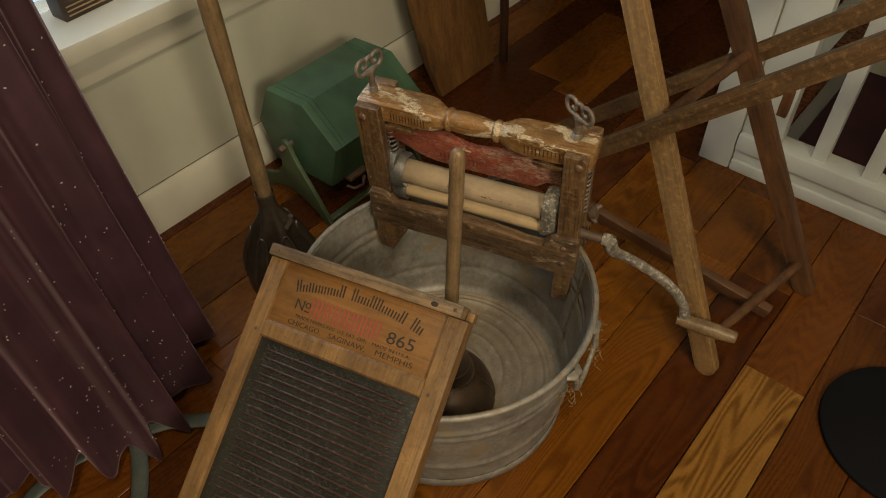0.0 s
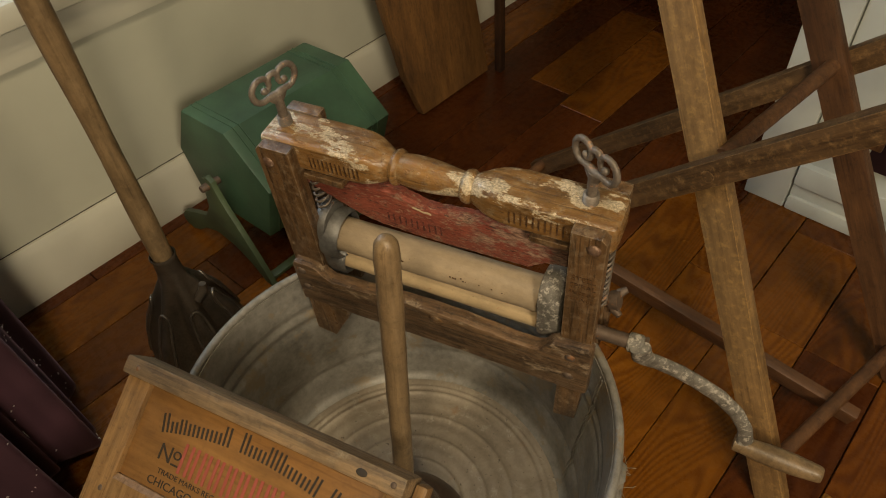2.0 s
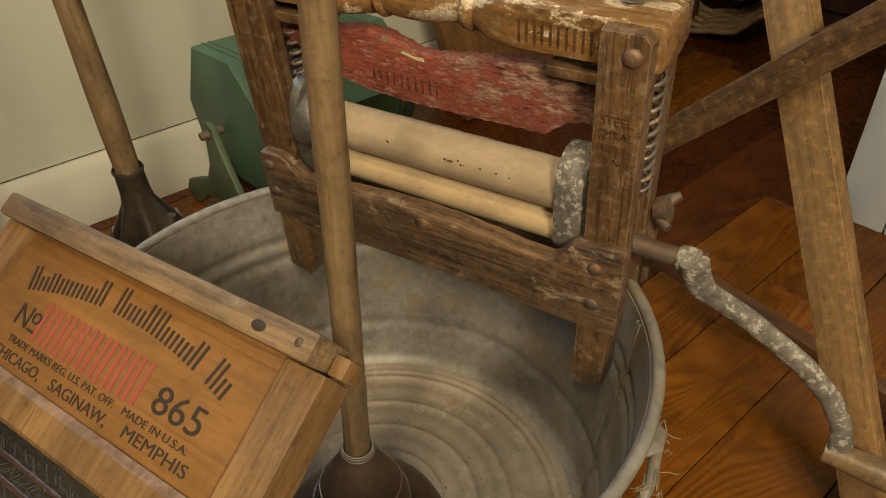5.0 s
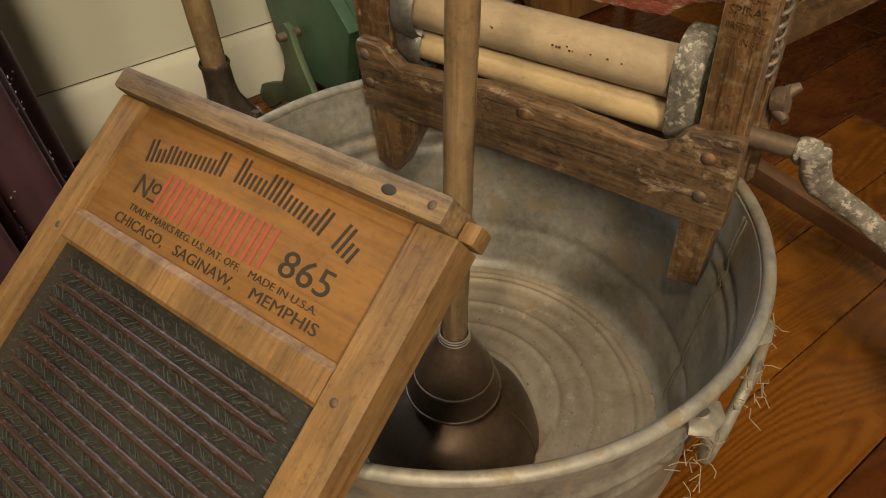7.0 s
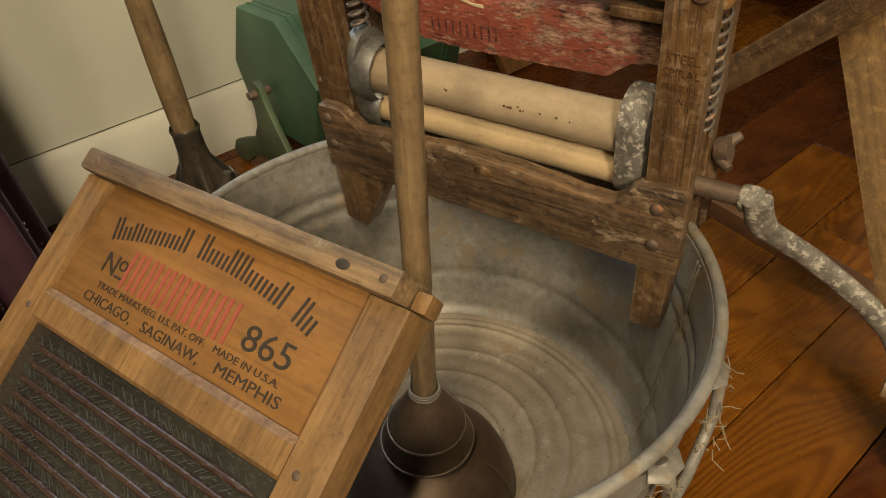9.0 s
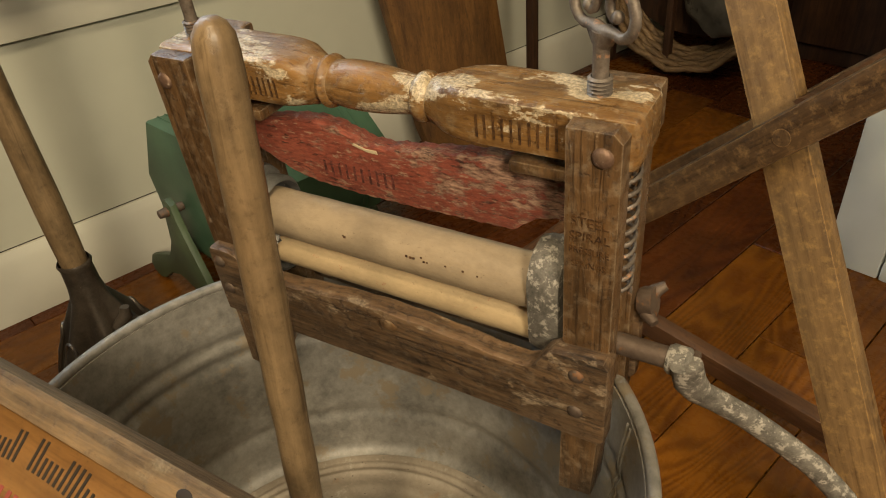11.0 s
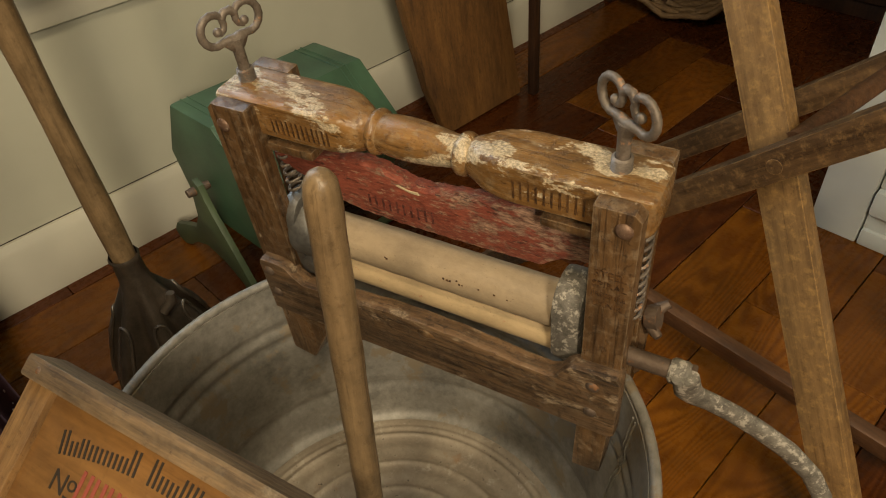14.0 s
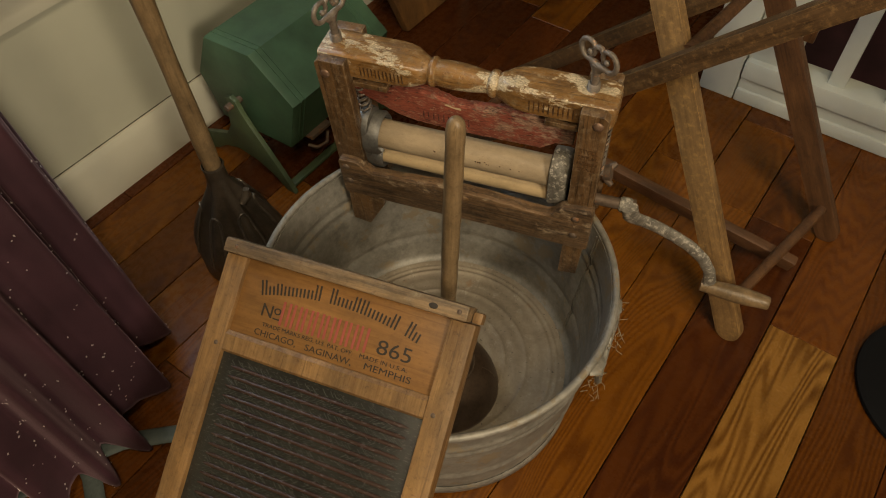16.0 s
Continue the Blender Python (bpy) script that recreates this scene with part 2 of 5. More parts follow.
def worn_ink(name, ink, under):
    """Stencil ink rubbed through to what lies below."""
    n = Nodes(name)
    gone = n.ramp(n.noise(n.coord, 230, 9, 0.75), [(0.44, 0.0), (0.56, 1.0)])
    return n.done(n.mix(gone, ink, under), 0.45)


FADED = worn_ink("faded_ink", (0.04, 0.02, 0.01), (0.13, 0.062, 0.02))
FADED_RED = worn_ink("faded_ink_on_red", (0.055, 0.018, 0.015), (0.2, 0.06, 0.045))
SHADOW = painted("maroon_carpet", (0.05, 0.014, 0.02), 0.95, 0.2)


def old_glass(name, low, high, dusty):
    """Old pressed glass, dusty and darkened from behind."""
    n = Nodes(name)
    dust = n.noise(n.mapped((1, 3, 1)), 120, 9, 0.74)
    slow = n.noise(n.coord, 9, 6, 0.65)
    col = n.ramp(slow, [(0.35, low), (0.65, high)])
    col = n.mix(n.ramp(dust, [(0.5, 0.0), (0.68, 0.5)]), col, dusty)
    n.bump(dust, 0.5, 0.001)
    return n.done(col, n.ramp(dust, [(0.3, 0.09), (0.7, 0.34)]), 0.0, IOR=1.52)


GLASS_RIB = old_glass("brown_glass_ridge", (0.036, 0.019, 0.014), (0.062, 0.036, 0.027), (0.09, 0.068, 0.054))
GLASS = old_glass("pressed_ribbed_glass", (0.016, 0.016, 0.0145), (0.03, 0.029, 0.024), (0.07, 0.072, 0.064))


def dress_cloth():
    n = Nodes("plum_cloth_with_silver_flecks")
    weave = n.noise(n.coord, 420, 3, 0.6)
    slow = n.noise(n.coord, 7, 4, 0.6)
    col = n.ramp(slow, [(0.3, (0.026, 0.008, 0.014)), (0.7, (0.058, 0.021, 0.032))])
    n.bump(weave, 0.35, 0.0008)
    return n.done(col, 0.62, 0.0, Sheen_Weight=0.35, Sheen_Roughness=0.4, Sheen_Tint=(0.5, 0.32, 0.36))


CLOTH = dress_cloth()
FLECK = metal("silver_thread", (0.55, 0.5, 0.48), (0.8, 0.75, 0.72), 0.35, 0.6)


def floor_wood(name, dark, light):
    """Varnished softwood plank: long cathedral grain, wide tone changes, scuffs."""
    n = Nodes(name)
    r = n.add("ShaderNodeObjectInfo").outputs["Random"]
    k = n.add("ShaderNodeMath")
    k.operation = "MULTIPLY"
    n.put(k.inputs[0], r)
    k.inputs[1].default_value = 37.0
    off = n.add("ShaderNodeCombineXYZ", X=k.outputs[0], Y=k.outputs[0], Z=r).outputs[0]
    vec = n.mapped((1, 0.11, 1), offset=off)
    warp = n.noise(vec, 9, 3, 0.5, 0.6)
    k2 = n.add("ShaderNodeMath")
    k2.operation = "MULTIPLY"
    n.put(k2.inputs[0], n.noise(n.mapped((1, 0.16, 1), offset=off), 8.0, 2, 0.35, 0.3))
    k2.inputs[1].default_value = 190.0
    w = n.add("ShaderNodeMath")
    w.operation = "SINE"
    n.put(w.inputs[0], k2.outputs[0])
    w = n.add("ShaderNodeMapRange", Value=w.outputs[0], From_Min=-1.0, From_Max=1.0)
    fine = n.noise(n.mapped((1, 0.04, 1), offset=off), 240, 4, 0.6)
    f = n.mix(0.35, n.mix(0.6, w.outputs[0], warp), fine)
    col = n.ramp(f, [(0.32, dark), (0.6, light)])
    tone = n.ramp(r, [(0.0, 0.72), (1.0, 1.12)])
    col = n.mix(1.0, col, tone, "MULTIPLY")
    col = n.mix(0.6, col, n.ramp(n.noise(n.coord, 4.5, 4, 0.6), [(0.3, 0.62), (0.7, 1.1)]), "MULTIPLY")
    scuff = n.noise(n.coord, 55, 6, 0.7)
    n.bump(n.mix(0.5, fine, scuff), 0.12, 0.0008)
    return n.done(col, n.ramp(scuff, [(0.35, 0.22), (0.7, 0.36)]), 0.0, Specular_IOR_Level=0.24)


PLANKS = {
    "honey": floor_wood("honey_plank", (0.115, 0.035, 0.0033), (0.2, 0.068, 0.006)),
    "pale": floor_wood("pale_plank", (0.115, 0.045, 0.007), (0.27, 0.128, 0.027)),
    "red": floor_wood("red_brown_plank", (0.06, 0.015, 0.0035), (0.1, 0.028, 0.005)),
    "mid": floor_wood("mid_brown_plank", (0.088, 0.025, 0.004), (0.145, 0.046, 0.006)),
}
GAP = painted("dark_joint_filler", (0.02, 0.01, 0.005), 0.9, 0.2)

# ---- building helpers ----
PLACE = {}


def thing(name, m=None, label="", category="", group="", kind=""):
    """An Empty at the base of a thing; its parts are modelled in its own frame."""
    ob = new(name)
    ob.empty_display_size = 0.05
    ob.matrix_basis = m if m is not None else Matrix()
    PLACE[ob] = ob.matrix_basis.copy()
    return tagged(ob, label, category, group, kind)


def link(name, bm, mat, parent=None, label="", smooth=40, world_space=False):
    """One bmesh as one mesh object, under a thing or a part of it."""
    if world_space and parent is not None:
        bm.transform(PLACE[parent].inverted())
    bmesh.ops.recalc_face_normals(bm, faces=bm.faces[:])
    me = bpy.data.meshes.new(name)
    bm.to_mesh(me)
    bm.free()
    me.materials.append(mat)
    if smooth:
        me.polygons.foreach_set("use_smooth", [True] * len(me.polygons))
        me.set_sharp_from_angle(angle=radians(smooth))
    ob = new(name, me)
    if parent is not None:
        ob.parent = parent
        PLACE[ob] = PLACE[parent]
    if label:
        ob["label"] = label
    return ob


def part(name, bm, mat, parent, label="", smooth=40, world_space=False):
    return link(name, bm, mat, parent, label, smooth, world_space)


def box(x0, x1, y0, y1, z0, z1, bevel=0.002, bm=None, m=None, seg=2):
    bm = bm if bm is not None else bmesh.new()
    t = bmesh.new()
    bmesh.ops.create_cube(t, size=1)
    for v in t.verts:
        v.co = Vector((x0 + (v.co.x + 0.5) * (x1 - x0), y0 + (v.co.y + 0.5) * (y1 - y0), z0 + (v.co.z + 0.5) * (z1 - z0)))
    if bevel:
        bmesh.ops.bevel(t, geom=t.edges[:], offset=bevel, segments=seg, profile=0.6, affect="EDGES")
    if m is not None:
        t.transform(m)
    return merge(bm, t)


def merge(bm, t):
    me = bpy.data.meshes.new("tmp")
    t.to_mesh(me)
    t.free()
    bm.from_mesh(me)
    bpy.data.meshes.remove(me)
    return bm


def lathe(profile, seg=40, bm=None, m=None, closed=False):
    """Turn a profile of (radius, height) round the z axis."""
    bm = bm if bm is not None else bmesh.new()
    t = bmesh.new()
    rings = []
    for r, z in profile:
        if r < 1e-6:
            rings.append([t.verts.new((0, 0, z))])
        else:
            rings.append([t.verts.new((r * math.cos(2 * math.pi * i / seg), r * math.sin(2 * math.pi * i / seg), z)) for i in range(seg)])
    pairs = list(zip(rings, rings[1:]))
    if closed:
        pairs.append((rings[-1], rings[0]))
    for a, b in pairs:
        for i in range(seg):
            j = (i + 1) % seg
            if len(a) == 1 and len(b) == 1:
                continue
            if len(a) == 1:
                t.faces.new((a[0], b[i], b[j]))
            elif len(b) == 1:
                t.faces.new((a[i], a[j], b[0]))
            else:
                t.faces.new((a[i], a[j], b[j], b[i]))
    if m is not None:
        t.transform(m)
    return merge(bm, t)


def tube(points, radius, seg=12, bm=None, flat=1.0, cap=True):
    """A tube along points; radius may be one number or one for each point. flat squashes the second axis."""
    bm = bm if bm is not None else bmesh.new()
    pts = [Vector(p) for p in points]
    n = len(pts)
    rad = radius if isinstance(radius, (list, tuple)) else [radius] * n
    prev = None
    rings = []
    t = bmesh.new()
    for i, p in enumerate(pts):
        d = (pts[min(i + 1, n - 1)] - pts[max(i - 1, 0)]).normalized()
        if prev is None:
            a = d.orthogonal().normalized() if abs(d.z) > 0.9 else d.cross(Vector((0, 0, 1))).normalized()
        else:
            a = (prev - d * prev.dot(d)).normalized()
        prev = a
        b = d.cross(a)
        rings.append([t.verts.new(p + rad[i] * (a * math.cos(k * 2 * math.pi / seg) + b * flat * math.sin(k * 2 * math.pi / seg))) for k in range(seg)])
    for r0, r1 in zip(rings, rings[1:]):
        for k in range(seg):
            t.faces.new((r0[k], r0[(k + 1) % seg], r1[(k + 1) % seg], r1[k]))
    if cap:
        t.faces.new(rings[0])
        t.faces.new(rings[-1])
    return merge(bm, t)


def slab(outline, y0, y1, bevel=0.0015, bm=None, m=None):
    """An outline in x and z given depth along y."""
    bm = bm if bm is not None else bmesh.new()
    t = bmesh.new()
    f = t.faces.new([t.verts.new((x, y0, z)) for x, z in outline])
    r = bmesh.ops.extrude_face_region(t, geom=[f])
    for v in r["geom"]:
        if isinstance(v, bmesh.types.BMVert):
            v.co.y = y1
    bmesh.ops.recalc_face_normals(t, faces=t.faces[:])
    if bevel:
        es = [e for e in t.edges if abs(e.verts[0].co.y - e.verts[1].co.y) < 1e-7]
        bmesh.ops.bevel(t, geom=es, offset=bevel, segments=2, profile=0.6, affect="EDGES")
    bmesh.ops.triangulate(t, faces=[f for f in t.faces if len(f.verts) > 4])
    if m is not None:
        t.transform(m)
    return merge(bm, t)


def beam(a, b, width, depth, side, bevel=0.004, bm=None, rounded=0.0):
    """A bar from a to b; side is roughly the direction of its depth."""
    a, b = Vector(a), Vector(b)
    z = (b - a).normalized()
    y = (Vector(side) - z * z.dot(Vector(side))).normalized()
    x = y.cross(z)
    m = Matrix((x, y, z)).transposed().to_4x4()
    m.translation = a
    length = (b - a).length
    if not rounded:
        return box(-width / 2, width / 2, -depth / 2, depth / 2, 0, length, bevel, bm, m)
    w = width / 2
    low = [(w * math.cos(t), w - w * math.sin(t)) for t in (math.pi * i / 10 for i in range(11))]
    outline = [(-w, length), (w, length)] + low
    return slab(outline, -depth / 2, depth / 2, bevel, bm, m)


def bar(name, a, b, width, depth, side, mat, parent, label="", rounded=0, bevel=0.004):
    """A beam as a part of its own frame, so that its grain runs along it."""
    a, b = Vector(a), Vector(b)
    z = (b - a).normalized()
    y = (Vector(side) - z * z.dot(Vector(side))).normalized()
    m = Matrix((y.cross(z), y, z)).transposed().to_4x4()
    m.translation = a
    ob = part(name, beam((0, 0, 0), (0, 0, (b - a).length), width, depth, (0, 1, 0), bevel, None, rounded), mat, parent, label, 40)
    ob.matrix_basis = PLACE[parent].inverted() @ m
    return ob


def words(name, text, size, mat, parent, m, width=None, label="", thick=0.0003):
    """Lettering in the built-in font, laid in the x-y plane of m, centred; width stretches it to a length."""
    cu = bpy.data.curves.new(name, "FONT")
    cu.body, cu.size, cu.extrude, cu.align_x, cu.align_y = text, size, thick, "CENTER", "CENTER"
    cu.resolution_u = 3
    tmp = bpy.data.objects.new(name, cu)
    scene.collection.objects.link(tmp)
    me = bpy.data.meshes.new_from_object(tmp.evaluated_get(bpy.context.evaluated_depsgraph_get()))
    bpy.data.objects.remove(tmp)
    bpy.data.curves.remove(cu)
    bm = bmesh.new()
    bm.from_mesh(me)
    bpy.data.meshes.remove(me)
    if width:
        xs = [v.co.x for v in bm.verts]
        s = width / (max(xs) - min(xs))
        for v in bm.verts:
            v.co.x = (v.co.x - (max(xs) + min(xs)) / 2) * s
    bm.transform(m)
    return part(name, bm, mat, parent, label, 0)


def solid(name, x0, x1, y0, y1, z0, z1, mat, label="", bevel=0.0, category="", kind="structure"):
    ob = link(name, box(x0, x1, y0, y1, z0, z1, bevel), mat, None, "", 30)
    return tagged(ob, label, category, "", kind)

# ---- the room ----
WX = -1.3           # face of the window wall
SIDE_Y = 1.74       # end of the pier beside the window
solid("wall_west_low", WX - 0.16, WX, -1.6, SIDE_Y, 0, 0.5, WALL, "cream painted plaster wall below the window", category="wall")
solid("wall_west_high", WX - 0.16, WX, -1.6, SIDE_Y, 1.95, 2.5, WALL, "cream painted wall above the window", category="wall")
solid("wall_west_south", WX - 0.16, WX, -1.6, 0.45, 0.5, 1.95, WALL, "cream painted wall beside the window", category="wall")
solid("wall_west_pier", WX - 0.16, WX, 1.59, SIDE_Y, 0.5, 1.95, WALL, "cream painted pier beside the window", 0.0, "wall")
solid("wall_west_far", WX - 0.16, WX, SIDE_Y, 3.5, 0, 2.5, WALL, "cream painted wall behind the leaning board", category="wall")
solid("wall_north", WX, 2.5, 3.4, 3.5, -1.2, 2.5, WALL, "unseen wall, kept dark to cut bounce light at the far end", category="wall")
# East and south walls and ceiling stay out of view, dark against bounce.
solid("wall_east", 2.4, 2.5, -1.6, 3.4, -1.2, 2.5, ROOM_DARK, "unseen wall, kept dark to cut bounce light", category="wall")
solid("wall_south", WX, 2.4, -1.7, -1.6, 0, 2.5, ROOM_DARK, "unseen wall, kept dark to cut bounce light", category="wall")
solid("ceiling", -1.5, 2.5, -1.7, 3.5, 2.5, 2.6, ROOM_DARK, "unseen ceiling, kept dark to cut bounce light", category="ceiling")


def run_profile(outline, y0, y1):
    """A moulding whose outline (x, z) runs along y."""
    return slab(outline, y0, y1, 0)


BASE_OUT = [(0, 0), (0.016, 0), (0.016, 0.098), (0.013, 0.106), (0.012, 0.112), (0.008, 0.118), (0.006, 0.124), (0, 0.124)]
bb = link("baseboard", run_profile([(WX + x, z) for x, z in BASE_OUT], -1.6, 3.4), TRIM, None, "", 30)
tagged(bb, "cream gloss baseboard with a moulded top edge", "baseboard", "", "structure")
PLACE[bb] = Matrix()
part("joint_gap", box(WX - 0.001, WX + 0.0014, -1.6, 3.4, 0.1241, 0.1252, 0), GAP, bb, "dark shrinkage gap above the board", 0)
# window with its sill, apron and a bright sky outside
w = thing("window_1", Matrix.Translation((WX, 1.0, 0.5)), "cream painted sash window with a deep sill", "window", "", "structure")
sill_out = [(-0.16, 0.513), (0.053, 0.513), (0.057, 0.5155), (0.058, 0.52), (0.058, 0.546), (0.0555, 0.5525), (0.05, 0.555), (-0.16, 0.555)]
part("window_sill", run_profile([(WX + x, z) for x, z in sill_out], 0.35, 1.6), TRIM, w, "rounded cream sill", 40, True)
part("apron", box(WX - 0.001, WX + 0.016, 0.45, 1.577, 0.438, 0.512, 0.003), TRIM, w, "flat cream apron under the sill", 30, True)
part("joint_gap", box(WX - 0.001, WX + 0.002, 0.45, 1.577, 0.4355, 0.4378, 0), GAP, w, "dark gap under the apron", 0, True)
for y0, y1 in ((0.45, 0.5), (1.54, 1.59)):
    part("window_frame", box(WX - 0.12, WX - 0.07, y0, y1, 0.556, 1.95, 0.003), TRIM, w, "", 30, True)
part("meeting_rail", box(WX - 0.12, WX - 0.08, 0.5, 1.54, 1.24, 1.28, 0.003), TRIM, w, "", 30, True)


def pane_glass():
    n = Nodes("window_glass")
    n.out.inputs["Transmission Weight"].default_value = 1.0
    return n.done((0.95, 0.97, 0.97), 0.02)


pg = pane_glass()
for z0, z1 in ((0.556, 1.24), (1.28, 1.95)):
    p = part("pane", box(WX - 0.102, WX - 0.098, 0.5, 1.54, z0, z1, 0), pg, w, "", 0, True)
    p.visible_shadow = False


def glow(name, colour, strength):
    n = Nodes(name)
    n.out.inputs["Emission Strength"].default_value = strength
    return n.done((0.02, 0.02, 0.02), 0.9, 0.0, Emission_Color=colour)


sky = link("backdrop", box(-2.0, -1.98, -0.6, 2.6, 0.0, 3.0, 0), glow("overcast_sky_outside", (0.72, 0.86, 1.0), 1.1), None, "", 0)
tagged(sky, "pale overcast sky outside the window", "backdrop", "", "structure")

# stairwell behind the balustrade
NX, NY = -0.309, 1.98    # inner front corner of the newel post
solid("stairwell_wall", NX - 0.084, NX - 0.004, NY + 0.072, 3.4, -1.2, 0.0, WHITE, "white painted side of the stairwell", category="wall")
solid("stairwell_face", NX, 2.4, NY + 0.067, NY + 0.1, -1.2, -0.002, WHITE, "white painted face below the landing", category="wall")
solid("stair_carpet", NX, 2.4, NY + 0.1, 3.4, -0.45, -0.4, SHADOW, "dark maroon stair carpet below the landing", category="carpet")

balus = thing("balustrade", Matrix.Translation((0.4, NY + 0.02, 0)), "white painted stair balustrade with square balusters", "balustrade", "", "structure")
part("newel_post", box(NX - 0.084, NX, NY, NY + 0.084, 0.0, 1.15, 0.004), WHITE, balus, "square white newel post", 30, True)
part("skirting", box(NX + 0.002, 2.38, NY - 0.002, NY + 0.06, 0.0, 0.034, 0.006), WHITE, balus, "", 30, True)
part("kick_board", box(NX + 0.002, 2.38, NY + 0.006, NY + 0.05, 0.034, 0.068, 0.002), WHITE, balus, "", 30, True)
part("bottom_rail", box(NX + 0.002, 2.38, NY - 0.008, NY + 0.064, 0.068, 0.118, 0.008), WHITE, balus, "", 30, True)
part("hand_rail", box(NX + 0.002, 2.38, NY - 0.005, NY + 0.065, 0.92, 0.98, 0.012), WHITE, balus, "", 30, True)
x = -0.115
while x < 2.3:
    part("baluster", box(x - 0.018, x + 0.018, NY + 0.013, NY + 0.045, 0.117, 0.921, 0.003), WHITE, balus, "", 30, True)
    x += 0.118
part("pilaster", box(NX + 0.002, NX + 0.1, NY + 0.008, NY + 0.05, 0.117, 0.921, 0.004), WHITE, balus, "", 30, True)

# ---- washtub ----
TUB = Vector((-0.455, 1.004, 0))
tub = thing("washtub", Matrix.Translation(TUB) @ Matrix.Diagonal((0.992, 0.992, 1.02, 1)), "round galvanised zinc washtub with ribbed sides, worn and stained", "washtub")


def tub_wall(z):
    """Outer radius of the wall at a height, with its pressed beads."""
    r = 0.229 + (0.262 - 0.229) * (z / 0.29)
    for zc, h, wd in ((0.222, 0.0045, 0.007), (0.2, 0.0045, 0.007), (0.085, 0.004, 0.008)):
        r += h * math.exp(-((z - zc) / wd) ** 2)
    return r


prof = [(0.222, 0.0), (0.229, 0.002)] + [(tub_wall(z), z) for z in np.linspace(0.006, 0.284, 72)]
inner = [(tub_wall(z) - 0.0022, z) for z in np.linspace(0.284, 0.034, 66)] + [(0.226, 0.027), (0.219, 0.024)]
body = part("body", lathe(prof + inner + [(0.219, 0.018), (0.222, 0.0)], 128, m=None), ZINC, tub, "", 60)
ring = [(0.219, 0.026)]
for i in range(1, 110):
    r = 0.219 * (1 - i / 110)
    up = sum(0.0022 * math.exp(-((r - rc) / 0.0028) ** 2) for rc in (0.205, 0.194, 0.15, 0.112, 0.074))
    ring.append((r, 0.026 + up + 0.0005 * math.sin(i * 0.61)))
ring.append((0, 0.026))


def tub_floor_metal():
    n = Nodes("stained_zinc_floor")
    a = n.noise(n.coord, 14, 12, 0.72, 0.6)
    b = n.noise(n.coord, 160, 6, 0.7)
    col = n.ramp(n.mix(0.3, a, b), [(0.3, (0.21, 0.172, 0.128)), (0.68, (0.48, 0.41, 0.315))])
    col = n.mix(n.ramp(n.noise(n.coord, 17, 7, 0.75), [(0.62, 0.0), (0.74, 0.6)]), col, (0.34, 0.16, 0.05))
    dots = n.ramp(n.noise(n.coord, 150, 3, 0.6), [(0.66, 0.0), (0.7, 0.8)])
    col = n.mix(dots, col, (0.06, 0.04, 0.025))
    pale = n.ramp(n.noise(n.coord, 38, 9, 0.75), [(0.56, 0.0), (0.64, 0.6)])
    col = n.mix(pale, col, (0.55, 0.49, 0.4))
    n.bump(n.mix(0.5, a, b), 0.3, 0.001)
    return n.done(col, n.ramp(b, [(0.3, 0.5), (0.7, 0.7)]), 0.2)


part("tub_floor", lathe(ring, 96), tub_floor_metal(), tub, "rust-stained ringed tub floor", 60)
part("rim", lathe([(0.2655 + 0.0055 * math.cos(a), 0.2865 + 0.0055 * math.sin(a)) for a in np.linspace(0, 2 * math.pi, 12, endpoint=False)], 128, closed=True), ZINC, tub, "rolled wire rim", 60)
part("bottom_band", lathe([(0.2305, 0.0), (0.2345, 0.003), (0.2355, 0.022), (0.233, 0.026), (0.23, 0.02)], 128), ZINC, tub, "", 60)
# side seam
bm = bmesh.new()
a = radians(50)
for da in (-0.012, 0.012):
    pts = [((tub_wall(z) - 0.003) * math.cos(a + da), (tub_wall(z) - 0.003) * math.sin(a + da), z) for z in np.linspace(0.03, 0.28, 30)]
    tube(pts, 0.0012, 6, bm)
part("seam", bm, ZINC, tub, "", 60)
# drop handle with its bracket and frayed twine
ha = radians(14)


def on_tub(ang, z, out):
    r = tub_wall(min(z, 0.28)) + out
    return Vector((r * math.cos(ang), r * math.sin(ang), z))


hd = part("handle", tube([on_tub(ha + s, z, o) for s, z, o in ((-0.2, 0.262, 0.006), (-0.2, 0.25, 0.016), (-0.185, 0.215, 0.02), (-0.12, 0.19, 0.02), (0, 0.183, 0.02), (0.12, 0.19, 0.02), (0.185, 0.215, 0.02), (0.2, 0.25, 0.016), (0.2, 0.262, 0.006))], 0.0052, 10), ZINC, tub, "drop handle of thick wire", 60)
for s in (-0.2, 0.2):
    bm = tube([on_tub(ha + s - 0.05, 0.258, 0.004), on_tub(ha + s - 0.025, 0.258, 0.012), on_tub(ha + s + 0.025, 0.258, 0.012), on_tub(ha + s + 0.05, 0.258, 0.004)], 0.009, 10, None, 0.5)
    part("bracket", bm, ZINC, tub, "", 60)
bm = bmesh.new()
rng = random.Random(4)
for i in range(46):
    s0 = ha + rng.choice((-0.2, 0.2, 0.05)) + rng.uniform(-0.06, 0.06)
    p = on_tub(s0, rng.uniform(0.19, 0.265), rng.uniform(0.012, 0.026))
    pts = [p]
    for k in range(3):
        p = p + Vector((rng.uniform(-0.006, 0.008), rng.uniform(-0.007, 0.007), rng.uniform(-0.009, 0.003)))
        pts.append(p)
    tube(pts, 0.0005, 4, bm)
tagged(part("frayed_twine", bm, painted("dry_twine", (0.3, 0.24, 0.15), 0.9, 0.2), tub, "loose frayed twine fibres", 60), kind="stuff")

